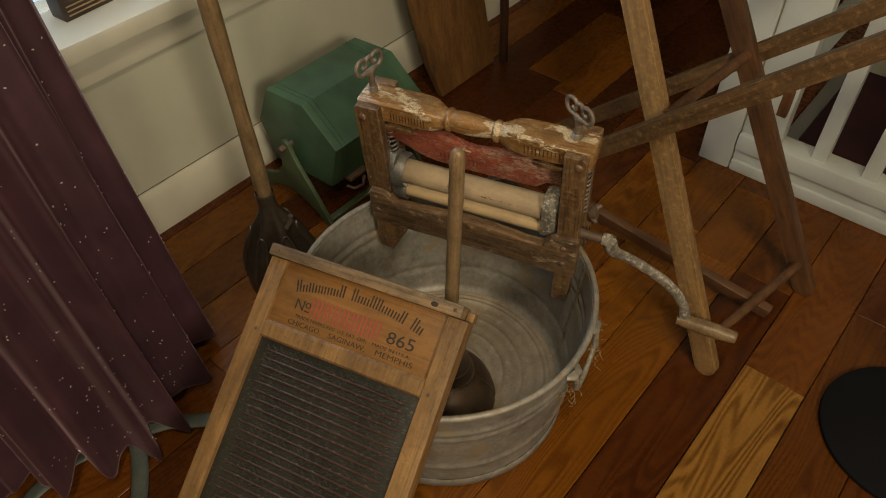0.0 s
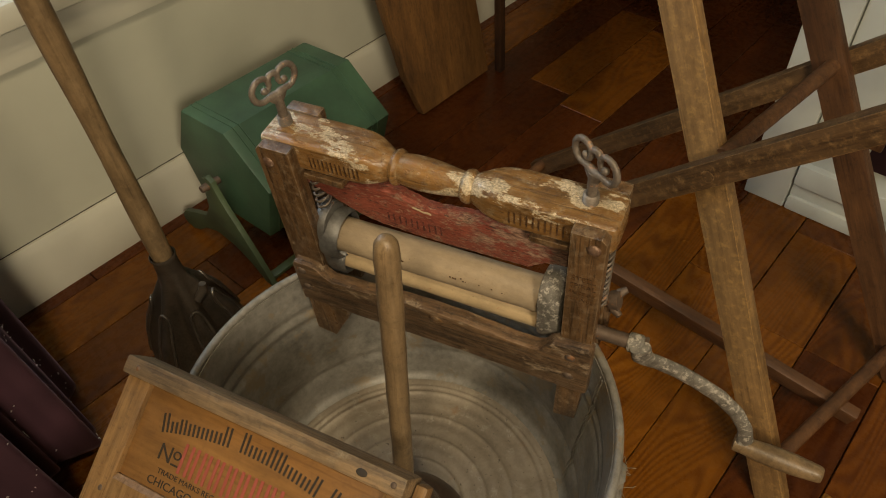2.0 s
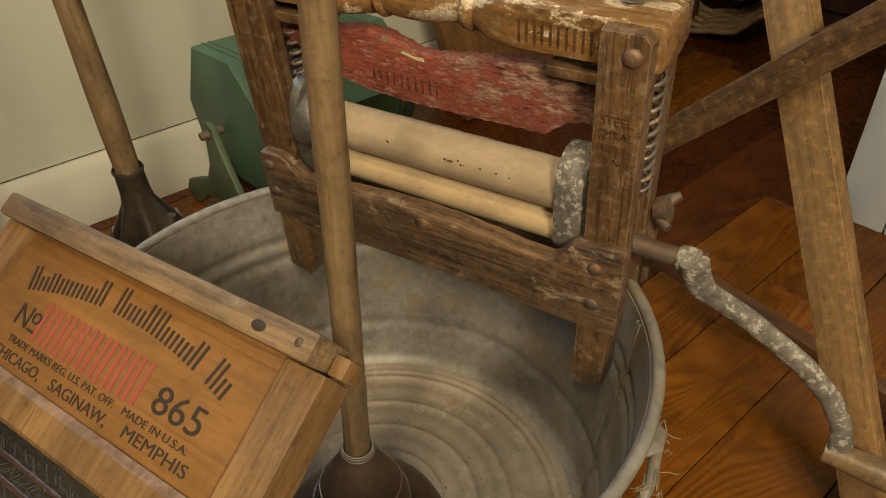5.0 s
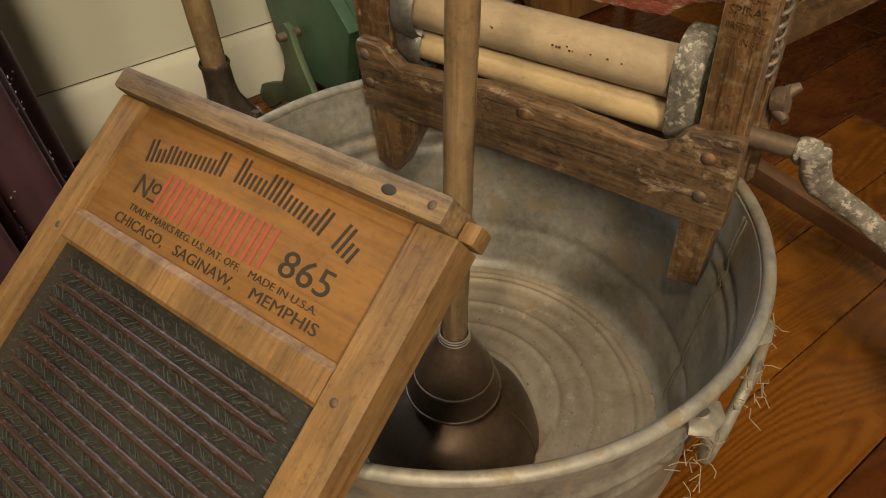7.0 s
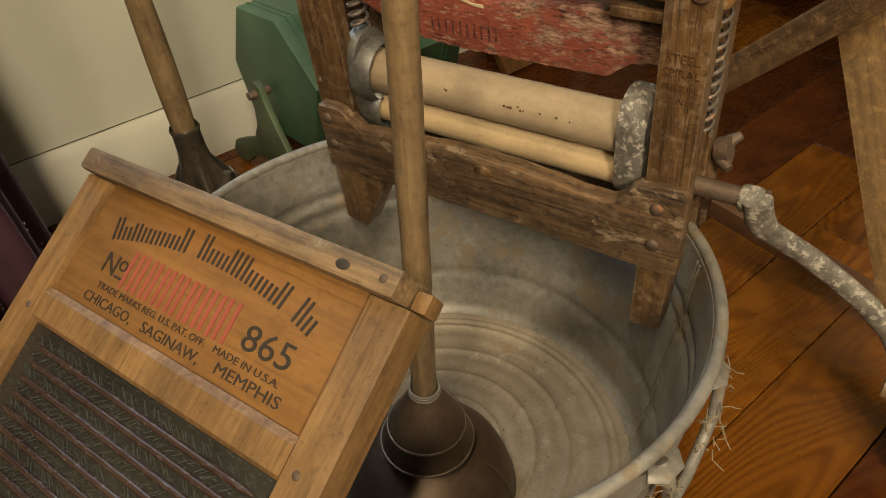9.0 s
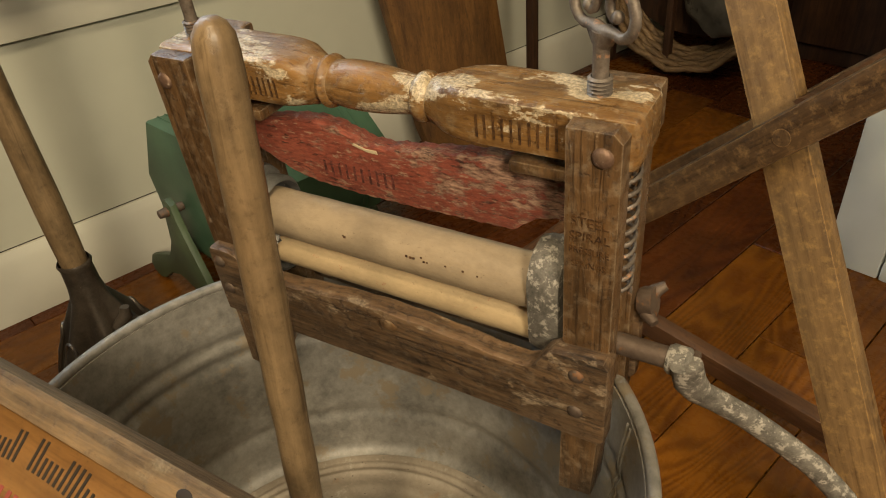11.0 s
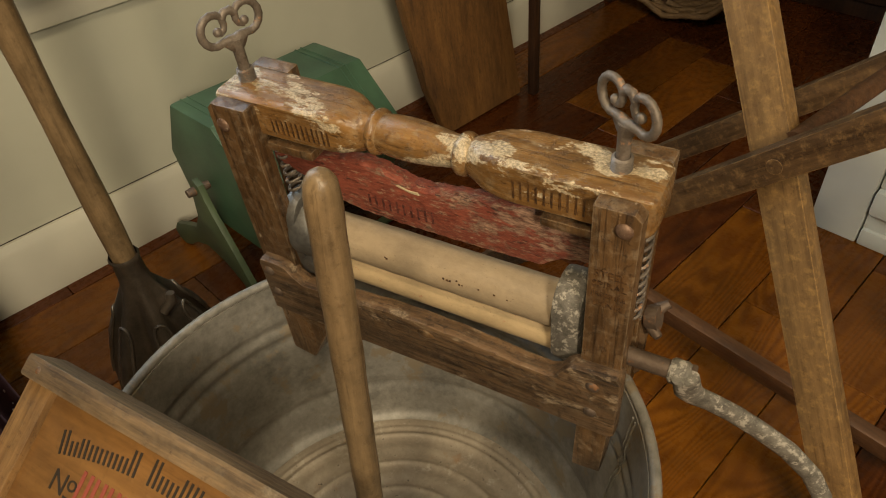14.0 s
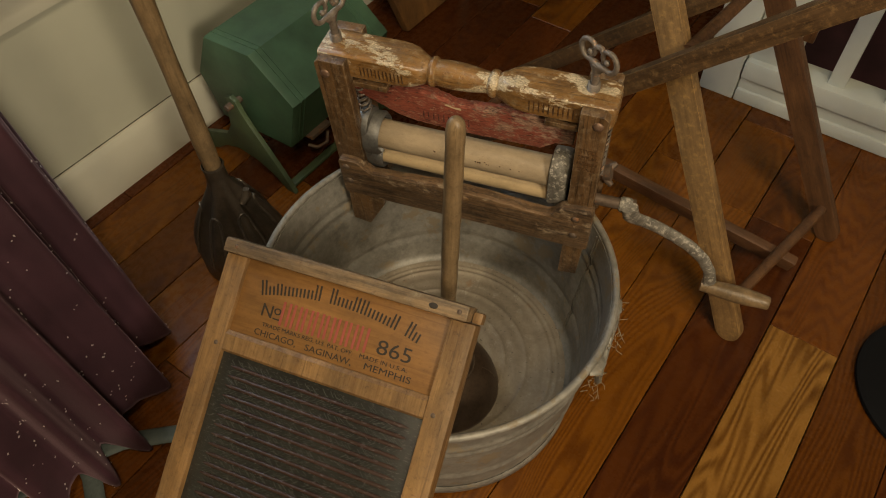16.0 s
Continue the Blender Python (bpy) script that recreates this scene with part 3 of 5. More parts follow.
# ---- wringer ----
WM = Matrix.Rotation(radians(16.8), 4, "Z") @ Matrix.Rotation(radians(5.0), 4, "X")
WM.translation = Vector((-0.4888, 1.0971, 0.5395)) - WM.to_3x3() @ Vector((0.0025, -0.003, 0.538))
wr = thing("wringer", WM, "old wooden hand-cranked clothes wringer clamped on the washtub rim", "wringer")


def post_outline(x0, x1, z0, z1, flip):
    c = 0.006
    o = [(x0, z0), (x1, z0), (x1, z1 - c), (x1 - c, z1), (x0 + 0.001, z1), (x0, z1 - 0.001)]
    return o if not flip else [(x0 + x1 - x, z) for x, z in o][::-1]


for x0, x1, flip in ((-0.195, -0.15, True), (0.169, 0.206, False)):
    part("front_post", slab(post_outline(x0, x1, 0.285, 0.556, flip), 0.0, 0.02, 0.0025), FRAME_WOOD, wr, "varnished upright worn to bare wood", 40)
    part("back_post", slab(post_outline(x0 + 0.002, x1 - 0.002, 0.262, 0.552, flip), 0.058, 0.08, 0.0025), FRAME_WOOD, wr, "", 40)
    for z0, z1 in ((0.30, 0.395), (0.5, 0.53)):
        part("spacer", box(x0 + 0.006, x1 - 0.006, 0.018, 0.06, z0, z1, 0.002), FRAME_WOOD, wr, "", 40)
    xm = (x0 + x1) / 2
    for y0 in (0.0,):
        part("rivet", lathe([(0.0, 0.0032), (0.004, 0.003), (0.0065, 0.0015), (0.0072, 0.0), (0.0072, -0.002)], 18, m=Matrix.Translation((xm + (-0.0085 if flip else 0.0062), y0, 0.5345 if flip else 0.539)) @ Matrix.Rotation(radians(90), 4, "X")), metal("dull_copper", (0.14, 0.075, 0.045), (0.3, 0.195, 0.13), 0.4, 0.5, (0.5, 0.38, 0.27), 0.6, 90.0, 0.5), wr, "domed copper rivet", 60)
# spiral springs between the uprights
for xm in (-0.15, 0.2):
    n = 220
    part("spring", tube([(xm + 0.0075 * math.cos(t), 0.037 + 0.0105 * math.sin(t), 0.405 + 0.125 * i / n) for i, t in ((i, 2 * math.pi * 12 * i / n) for i in range(n + 1))], 0.0017, 6), KEY_IRON, wr, "coiled steel spring", 60)

# top rail: square blocks that run through lamb's tongues into a turned middle
def rail_loft(sections, seg=48):
    """Skin sections (x, half depth, half height, squareness, centre height) along x."""
    bm = bmesh.new()
    rings = []
    for x, hy, hz, sq, zc in sections:
        ring = []
        for i in range(seg):
            t = 2 * math.pi * (i + 0.5) / seg
            c, s = math.cos(t), math.sin(t)
            k = (abs(c) ** sq + abs(s) ** sq) ** (-1.0 / sq)
            ring.append(bm.verts.new((x, 0.04 + hy * c * k, zc + hz * s * k)))
        rings.append(ring)
    for a, b in zip(rings, rings[1:]):
        for i in range(seg):
            bm.faces.new((a[i], a[(i + 1) % seg], b[(i + 1) % seg], b[i]))
    bm.faces.new(rings[0])
    bm.faces.new(rings[-1])
    return bm


Q, R0 = 0.542, 0.5395
RAIL = [(-0.2035, 0.02, 0.015, 9, Q), (-0.202, 0.0245, 0.019, 12, Q), (-0.198, 0.026, 0.0205, 14, Q), (-0.15, 0.026, 0.0205, 14, Q), (-0.105, 0.0258, 0.0205, 14, Q), (-0.092, 0.0255, 0.0208, 9, 0.5415), (-0.082, 0.0245, 0.021, 5, 0.541), (-0.074, 0.022, 0.0205, 3, 0.54), (-0.068, 0.0185, 0.0183, 2.2, R0), (-0.0645, 0.0165, 0.0165, 2, R0), (-0.0615, 0.0163, 0.0163, 2, R0), (-0.0595, 0.0188, 0.0188, 2, R0), (-0.0565, 0.0198, 0.0198, 2, R0), (-0.0535, 0.0188, 0.0188, 2, R0), (-0.0515, 0.0162, 0.0162, 2, R0)]
for x, r in ((-0.048, 0.0166), (-0.04, 0.0176), (-0.028, 0.018), (-0.014, 0.0176), (0.0, 0.0164), (0.012, 0.0148), (0.02, 0.0138), (0.0245, 0.0138), (0.0265, 0.0165), (0.0295, 0.0178), (0.0335, 0.0178), (0.0365, 0.0165), (0.0385, 0.0146)):
    RAIL.append((x, r, r, 2, R0))
RAIL += [(0.042, 0.0168, 0.0168, 2.1, R0), (0.048, 0.02, 0.0192, 2.5, 0.54), (0.056, 0.0232, 0.021, 3.2, 0.5405), (0.066, 0.0248, 0.0213, 5, 0.541), (0.078, 0.0256, 0.0208, 9, 0.5415), (0.092, 0.026, 0.0205, 14, Q), (0.15, 0.026, 0.0205, 14, Q), (0.198, 0.026, 0.0205, 14, Q), (0.203, 0.0255, 0.0202, 12, Q), (0.2065, 0.023, 0.0185, 7, Q), (0.2085, 0.017, 0.0135, 5, Q)]
rail_at = [-0.2035, -0.0565, 0.0315, 0.2085]
RAIL = [(float(np.interp(x, rail_at, [-0.197, -0.036, 0.048, 0.2125])), hy, hz, sq, zc - 0.002) for x, hy, hz, sq, zc in RAIL]
bm = rail_loft([(x, hy, hz * (0.94 if sq > 2.3 else 1.06), sq, zc) if sq > 2.3 else (x, hy * 1.06, hz * 1.06, sq, zc) for x, hy, hz, sq, zc in RAIL])
part("top_rail", bm, RAIL_WOOD, wr, "varnished turned rail worn pale in patches", 35)
for x in (-0.172, 0.187):
    part("back_plate", box(x - 0.022, x + 0.022, 0.066, 0.083, 0.522, 0.557, 0.003), FRAME_WOOD, wr, "", 40)


def key_part(x, turned):
    m = Matrix.Translation((x, 0.042, 0.5555)) @ Matrix.Rotation(radians(turned), 4, "Z") 
    k = bmesh.new()
    tube([(0, 0, 0), (0, 0, 0.02), (0, 0, 0.034), (0, 0, 0.04)], [0.0058, 0.0052, 0.0054, 0.0072], 14, k)
    for s in (-1, 1):
        pts = []
        for i in range(13):
            t = radians(-110 + i * 25)
            pts.append((s * (0.0175 + 0.0135 * math.cos(t)), 0, 0.0555 + 0.0155 * math.sin(t) * 1.0))
        pts = [(0, 0, 0.038), (s * 0.006, 0, 0.0405)] + pts[0:11]
        # inward curl
        pts += [(s * 0.0065, 0, 0.0575), (s * 0.0085, 0, 0.0525), (s * 0.0135, 0, 0.0505)]
        rad = [0.0062, 0.0054] + [0.004] * 8 + [0.0039, 0.0038, 0.0037, 0.0035, 0.0034, 0.0036]
        tube(pts, rad[:len(pts)], 12, k)
        b = bmesh.new()
        bmesh.ops.create_uvsphere(b, u_segments=12, v_segments=8, radius=0.0046, matrix=Matrix.Translation((s * 0.0145, 0, 0.053)))
        merge(k, b)
    tube([(-0.0075, 0, 0.0635), (-0.003, 0, 0.0685), (0.003, 0, 0.0685), (0.0075, 0, 0.0635)], 0.0042, 12, k)
    for v in k.verts:
        if v.co.z > 0.036:
            v.co = Vector((v.co.x * 0.95, v.co.y * 0.82, 0.041 + (v.co.z - 0.036) * 0.9))
    k.transform(m)
    kp = part("pressure_screw", k, KEY_IRON, wr, "cast iron screw key with scrolled double loop", 60)
    th = bmesh.new()
    for i in range(6):
        lathe([(0.006, -0.0012), (0.0082, 0), (0.006, 0.0012)], 18, th, Matrix.Translation((x, 0.042, 0.557 + i * 0.0026)))
    part("screw_thread", th, KEY_IRON, kp, "", 60)


key_part(-0.177, 73)
key_part(0.176, -34)

# red pressure board, wavy
top, low = [], []
RED_TOP = ((-0.16, -0.117, -0.085, -0.062, -0.04, -0.022, -0.006, 0.008, 0.04, 0.07, 0.1, 0.125, 0.145, 0.162), (0.487, 0.495, 0.5005, 0.5035, 0.502, 0.4955, 0.4905, 0.4905, 0.4945, 0.499, 0.502, 0.5015, 0.4975, 0.494))
RED_LOW = ((-0.16, -0.125, -0.105, -0.088, -0.066, -0.02, 0.04, 0.08, 0.115, 0.121, 0.128, 0.137, 0.15, 0.162), (0.481, 0.466, 0.456, 0.449, 0.4445, 0.4418, 0.4418, 0.4428, 0.4435, 0.445, 0.452, 0.4585, 0.462, 0.463))
for i in range(81):
    x = -0.16 + 0.322 * i / 80
    top.append((x, sum(float(np.interp(x + d, *RED_TOP)) for d in (-0.007, 0.0, 0.007)) / 3 + 0.0007 * math.sin(i * 1.3) + 0.0005 * math.sin(i * 3.1)))
    low.append((x, float(np.interp(x, *RED_LOW)) + 0.0006 * math.sin(i * 1.8)))
part("pressure_board", slab(low + top[::-1], 0.029, 0.047, 0.002), RED_WOOD, wr, "flaking red painted wavy board", 40)
part("wood_shim", box(0.122, 0.17, 0.016, 0.05, 0.504, 0.5135, 0.003), FRAME_WOOD, wr, "", 40)
part("wood_shim", box(-0.155, -0.1, 0.016, 0.05, 0.502, 0.512, 0.003), FRAME_WOOD, wr, "", 40)
part("bare_chip", slab([(-0.021, 0.4895), (-0.006, 0.4858), (0.003, 0.4855), (0.002, 0.4888), (-0.008, 0.4885), (-0.019, 0.4915)], 0.0283, 0.0295, 0.0003), painted("bare_pale_wood", (0.6, 0.48, 0.3), 0.5), wr, "pale chip in the red paint", 40)

# rollers and their journals
ROLL_UP, ROLL_LOW = 0.3945, 0.3538
for zc, r, mat, lab in ((ROLL_UP, 0.0225, ROLLER, "tan rubber upper roller"), (ROLL_LOW, 0.0178, ROLLER_LOW, "pale rubber lower roller")):
    m = Matrix.Translation((-0.137, 0.034, zc)) @ Matrix.Rotation(radians(90), 4, "Y")
    part("roller", lathe([(0.0, 0), (r - 0.002, 0), (r, 0.003)] + [(r + 0.00012 * math.sin(i * 1.3), 0.003 + 0.268 * i / 30) for i in range(31)] + [(r, 0.272), (0, 0.275)], 48, m=m), mat, wr, lab, 50)
    part("axle", lathe([(0, 0), (0.006, 0), (0.006, 0.36), (0, 0.36)], 16, m=Matrix.Translation((-0.17, 0.034, zc)) @ Matrix.Rotation(radians(90), 4, "Y")), IRON, wr, "", 50)

dots = bmesh.new()
rng = random.Random(5)
for x in (0.027, 0.031, 0.034, 0.041, 0.044, 0.047, 0.064, 0.08, -0.038, -0.036, 0.093):
    t = radians(-112 + rng.uniform(-4, 4))
    s = rng.uniform(0.0007, 0.0012)
    m = Matrix.Translation((x, 0.034 + 0.02255 * math.sin(t), ROLL_UP - 0.02255 * math.cos(t))) @ Matrix.Rotation(t, 4, "X")
    box(-s, s, -s * 0.8, s * 0.8, -0.0004, 0.0003, 0, dots, m)
tagged(part("dent", dots, FADED, wr, "small dark pits in the rubber", 0), kind="stuff")


def cap_outline():
    o = []
    for i in range(9):
        t = math.pi * i / 8
        o.append((0.034 + 0.028 * math.cos(t), 0.411 + 0.028 * math.sin(t)))
    for i in range(9):
        t = math.pi + math.pi * i / 8
        o.append((0.034 + 0.026 * math.cos(t), 0.355 + 0.021 * math.sin(t)))
    return o


turn_y = Matrix.Rotation(radians(90), 4, "Z")
for x0, x1, mat, lab in ((0.136, 0.164, FLAKED, "flaking galvanised bearing cap"), (-0.158, -0.14, CAP_METAL, "grey iron bearing cap")):
    o = cap_outline()
    part("bearing_cap", slab(o, -x1, -x0, 0.006, None, turn_y), mat, wr, lab, 45)
part("bearing_collar", lathe([(0.027, 0.0), (0.033, 0.004), (0.034, 0.022), (0.0295, 0.028), (0.0262, 0.02)], 40, m=Matrix.Translation((-0.152, 0.034, ROLL_UP)) @ Matrix.Rotation(radians(90), 4, "Y")), CAP_METAL, wr, "", 50)
part("bearing_collar", lathe([(0.0235, 0.0), (0.027, 0.004), (0.027, 0.022), (0.0235, 0.026), (0.021, 0.016)], 40, m=Matrix.Translation((-0.15, 0.034, ROLL_LOW)) @ Matrix.Rotation(radians(90), 4, "Y")), CAP_METAL, wr, "", 50)

# lower board with its dished top edge
out = [(-0.19, 0.286), (-0.1, 0.284), (0.05, 0.286), (0.206, 0.281), (0.21, 0.287), (0.21, 0.37), (0.206, 0.3755), (0.167, 0.3725), (0.159, 0.366), (0.151, 0.352), (0.142, 0.347)]
out += [(0.142 - 0.27 * i / 20, 0.346 + 0.0095 * math.sin(math.pi * min(1.0, i / 19)) ** 1.3 + 0.0007 * math.sin(i * 2.1)) for i in range(1, 20)]
out += [(-0.136, 0.3445), (-0.147, 0.353), (-0.155, 0.3635), (-0.164, 0.3665), (-0.187, 0.366), (-0.19, 0.36)]
part("lower_board", slab(out, -0.013, 0.006, 0.003), BASE_WOOD, wr, "dark worn lower board with a dished edge", 40)
part("back_board", slab([(x, z - 0.004) for x, z in out], 0.07, 0.082, 0.003), BASE_WOOD, wr, "", 40)
dome = [(0.0, 0.003), (0.0035, 0.0026), (0.0058, 0.0012), (0.0065, 0.0), (0.0065, -0.002)]
for x, z in ((0.1857, 0.3547), (0.1855, 0.3138), (-0.178, 0.352), (-0.177, 0.318)):
    part("rivet", lathe(dome, 18, m=Matrix.Translation((x, -0.013, z)) @ Matrix.Rotation(radians(90), 4, "X")), IRON, wr, "rusty domed rivet", 60)
part("knot", lathe([(0.0, 0.0008), (0.006, 0.0007), (0.0085, 0.0004), (0.0095, -0.001)], 20, m=Matrix.Translation((0.014, -0.0132, 0.341)) @ Matrix.Rotation(radians(90), 4, "X") @ Matrix.Diagonal((1.15, 0.7, 1, 1))), FRAME_WOOD, wr, "", 60)
# clamp legs inside and outside the rim
part("leg", slab([(0.1705, 0.198), (0.2, 0.202), (0.204, 0.285), (0.172, 0.285)], -0.009, 0.022, 0.0025), FRAME_WOOD, wr, "", 40)
part("leg", slab([(-0.19, 0.205), (-0.16, 0.199), (-0.127, 0.262), (-0.127, 0.285), (-0.187, 0.285)], -0.009, 0.022, 0.0025), FRAME_WOOD, wr, "", 40)
for xm in (-0.16, 0.186):
    part("clamp_foot", box(xm - 0.018, xm + 0.018, 0.058, 0.082, 0.262, 0.31, 0.003), FRAME_WOOD, wr, "", 40)
# wooden wing nut on the back clamp
wn = bmesh.new()
lathe([(0, 0), (0.011, 0), (0.0125, 0.004), (0.0125, 0.012), (0, 0.014)], 20, wn, Matrix.Translation((0.207, 0.075, 0.365)) @ Matrix.Rotation(radians(75), 4, "Y"))
for s in (-1, 1):
    tube([(0.209, 0.075, 0.365), (0.216, 0.075 + s * 0.009, 0.366 + s * 0.006), (0.223, 0.075 + s * 0.014, 0.367 + s * 0.009)], [0.007, 0.006, 0.004], 10, wn)
part("wing_nut", wn, IRON, wr, "rusty iron wing nut", 50)

# crank: shaft, head, flat S-shaped arm and wooden grip (places in the room's frame)
cr = part("crank_shaft", tube([(0.15, 0.034, ROLL_LOW), (0.258, 0.034, ROLL_LOW)], 0.0088, 18), IRON, wr, "rusty round shaft", 50)
CRANK = [(-0.258, 1.212, 0.366), (-0.256, 1.219, 0.345), (-0.253, 1.231, 0.328), (-0.241, 1.244, 0.316), (-0.222, 1.260, 0.299), (-0.199, 1.276, 0.278), (-0.173, 1.292, 0.254), (-0.148, 1.303, 0.227), (-0.132, 1.309, 0.199), (-0.125, 1.310, 0.175), (-0.127, 1.310, 0.158)]
arm = bmesh.new()
tube([Vector(p) for p in CRANK], [0.012, 0.0125, 0.0115, 0.0105, 0.0105, 0.0105, 0.0105, 0.01, 0.0095, 0.0105, 0.0105], 14, arm, 0.62)
part("crank_arm", arm, FLAKED, wr, "flaking galvanised curved crank arm", 60, True)
hm = Matrix.Translation((0.25, 0.034, ROLL_LOW)) @ Matrix.Rotation(radians(90), 4, "Y")
part("crank_head", lathe([(0, -0.009), (0.01, -0.009), (0.0122, -0.006), (0.0122, 0.006), (0.01, 0.009), (0, 0.009)], 22, m=hm), FLAKED, wr, "", 40)
part("shaft_end", box(-0.0085, 0.0085, -0.0085, 0.0085, 0.008, 0.014, 0.002, m=hm), IRON, wr, "", 40)
g0, g1 = Vector((-0.136, 1.308, 0.16)), Vector((-0.029, 1.335, 0.16))
ring = [(0.0, 0.011), (0.12, 0.0118), (0.3, 0.0135), (0.5, 0.0148), (0.7, 0.0142), (0.9, 0.0122), (0.985, 0.0112), (1.0, 0.0095)]
part("grip", tube([g0.lerp(g1, f) for f, _ in ring], [r for _, r in ring], 18), HANDLE_WOOD, wr, "turned wooden crank grip", 60, True)


def facing(x, y, z):
    """Lettering on the front of the wringer at x, z, standing at depth y."""
    return Matrix.Translation((x, y, z)) @ Matrix.Rotation(radians(90), 4, "X")


def strokes(name, count, length, height, mat, parent, m, thick=0.0004, fill=0.26):
    """A maker's name as a row of plain upright bars."""
    bm = bmesh.new()
    step = length / count
    for i in range(count):
        x = -length / 2 + step * (i + 0.5)
        for s in (-0.24, 0.24):
            box(x + s * step - step * fill / 4, x + s * step + step * fill / 4, -height / 2, height / 2, -thick, thick, 0, bm)
    bm.transform(m)
    return tagged(part(name, bm, mat, parent, "maker's mark as plain dark bars", 0), kind="stuff")


strokes("maker_mark", 6, 0.066, 0.015, FADED, wr, facing(-0.1035, 0.0138, 0.537))
strokes("maker_mark", 5, 0.064, 0.017, FADED, wr, facing(0.13, 0.0138, 0.5375))
strokes("maker_mark", 5, 0.075, 0.014, FADED_RED, wr, facing(-0.02, 0.0288, 0.462))
for i, (t, s, wd) in enumerate((("STEEL", 0.0105, 0.026), ("SPIRAL", 0.0095, 0.028), ("PRESSURE", 0.0075, 0.028), ("SPRINGS", 0.0075, 0.024))):
    words("lettering", t, s, FADED, wr, facing(0.1875, -0.0002, 0.4885 - 0.0118 * i), wd, "dark stencilled lettering")

# ---- washboard leaning on the tub ----
bu = Vector((0.9694, 0.2406, 0.0484)).normalized()
bv = Vector((-0.2273, 0.8058, 0.5469))
bv = (bv - bu * bu.dot(bv)).normalized()
BM = Matrix((bu, bv, bu.cross(bv))).transposed().to_4x4()   # x across, y up the board, z out of its face
BM.translation = Vector((-0.4957, 0.8635, 0.4181))
wb = thing("washboard", BM, "wooden washboard with ribbed glass rubbing face and stencilled panel", "washboard")
LONG = 0.715


def board_bar(name, x0, x1, y0, y1, z0, z1, mat, bev=0.0025, label=""):
    return part(name, box(x0, x1, y0, y1, z0, z1, bev), mat, wb, label, 40)


board_bar("top_rail", -0.172, 0.176, -0.0172, 0.003, -0.03, 0.0105, BOARD_GREY, 0.004, "grey weathered top rail")
board_bar("stile", -0.17, -0.138, -LONG, -0.0175, -0.03, 0.0, BOARD_WOOD, 0.0025)
board_bar("stile", 0.1535, 0.1865, -LONG, -0.0175, -0.03, 0.0, BOARD_WOOD, 0.0025)
board_bar("tenon", 0.1768, 0.1895, -0.0165, -0.002, -0.03, -0.012, BOARD_WOOD, 0.0025, "end of the top rail standing proud")
board_bar("name_panel", -0.138, 0.1535, -0.12, -0.017, -0.016, -0.007, PANEL, 0.0005, "orange-brown varnished panel with stencilled lettering")
mid = slab([(-0.1455, -0.018), (-0.1455, -0.004), (-0.142, 0.0), (-0.122, 0.0), (-0.1165, -0.004), (-0.1165, -0.018)], -0.138, 0.1535, 0, None, Matrix(((0, 1, 0, 0), (1, 0, 0, 0), (0, 0, 1, 0), (0, 0, 0, 1))))
part("middle_rail", mid, BOARD_WOOD, wb, "rounded cross rail", 30)
board_bar("bottom_rail", -0.138, 0.1535, -0.64, -0.576, -0.022, 0.0, BOARD_WOOD)
# glass face: a backing sheet and pressed half-round ribs with slanting texture
board_bar("glass_sheet", -0.138, 0.1535, -0.576, -0.1455, -0.022, -0.0085, GLASS, 0.0005, "dusty dark pressed glass")
rib = bmesh.new()
seg = 7
tmpl = [(0.0028 * math.cos(math.pi * i / seg), 0.003 * math.sin(math.pi * i / seg)) for i in range(seg + 1)]
for k in range(31):
    yc = -0.162 - 0.0131 * k
    vs = []
    for x in (-0.121, -0.112, 0.128, 0.138):
        f = 0.35 if x in (-0.121, 0.138) else 1.0
        vs.append([rib.verts.new((x, yc + a * f, -0.0085 + b * f)) for a, b in tmpl])
    for r0, r1 in zip(vs, vs[1:]):
        for i in range(seg):
            rib.faces.new((r0[i], r1[i], r1[i + 1], r0[i + 1]))
    rib.faces.new(vs[0])
    rib.faces.new(vs[-1][::-1])
tagged(part("ribbing", rib, GLASS_RIB, wb, "pressed glass ribs", 50), kind="stuff")
nick = bmesh.new()
rng = random.Random(8)
for k in range(32):
    yc = -0.1555 - 0.0131 * k
    for i in range(52):
        x = -0.124 + 0.258 * (i + rng.random()) / 52
        if rng.random() > 0.75 - 0.018 * k:
            continue
        s = 1 if k % 2 else -1
        m = Matrix.Translation((x, yc + rng.uniform(-0.002, 0.002), -0.0083)) @ Matrix.Rotation(radians(s * 38 + rng.uniform(-9, 9)), 4, "Z")
        box(-0.0044, 0.0044, -0.00032, 0.00032, -0.0004, 0.0005, 0, nick, m)
tagged(part("glass_texture", nick, painted("glass_edge_glint", (0.06, 0.064, 0.056), 0.15, 0.2), wb, "raised herringbone nicks in the glass", 0), kind="stuff")
for x, y in ((-0.1484, -0.137), (0.165, -0.136), (0.1645, -0.007), (-0.152, -0.007)):
    part("nail", lathe([(0.0, 0.0006), (0.0025, 0.0006), (0.0032, 0.0), (0.0032, -0.002)], 12, m=Matrix.Translation((x, y, 0.0105 if y > -0.02 else 0.0))), IRON, wb, "", 50)


def stencil(t, x, y, size, mat, width, turn=0.0):
    return words("lettering", t, size, mat, wb, Matrix.Translation((x, y, -0.0068)) @ Matrix.Rotation(radians(turn), 4, "Z"), width)


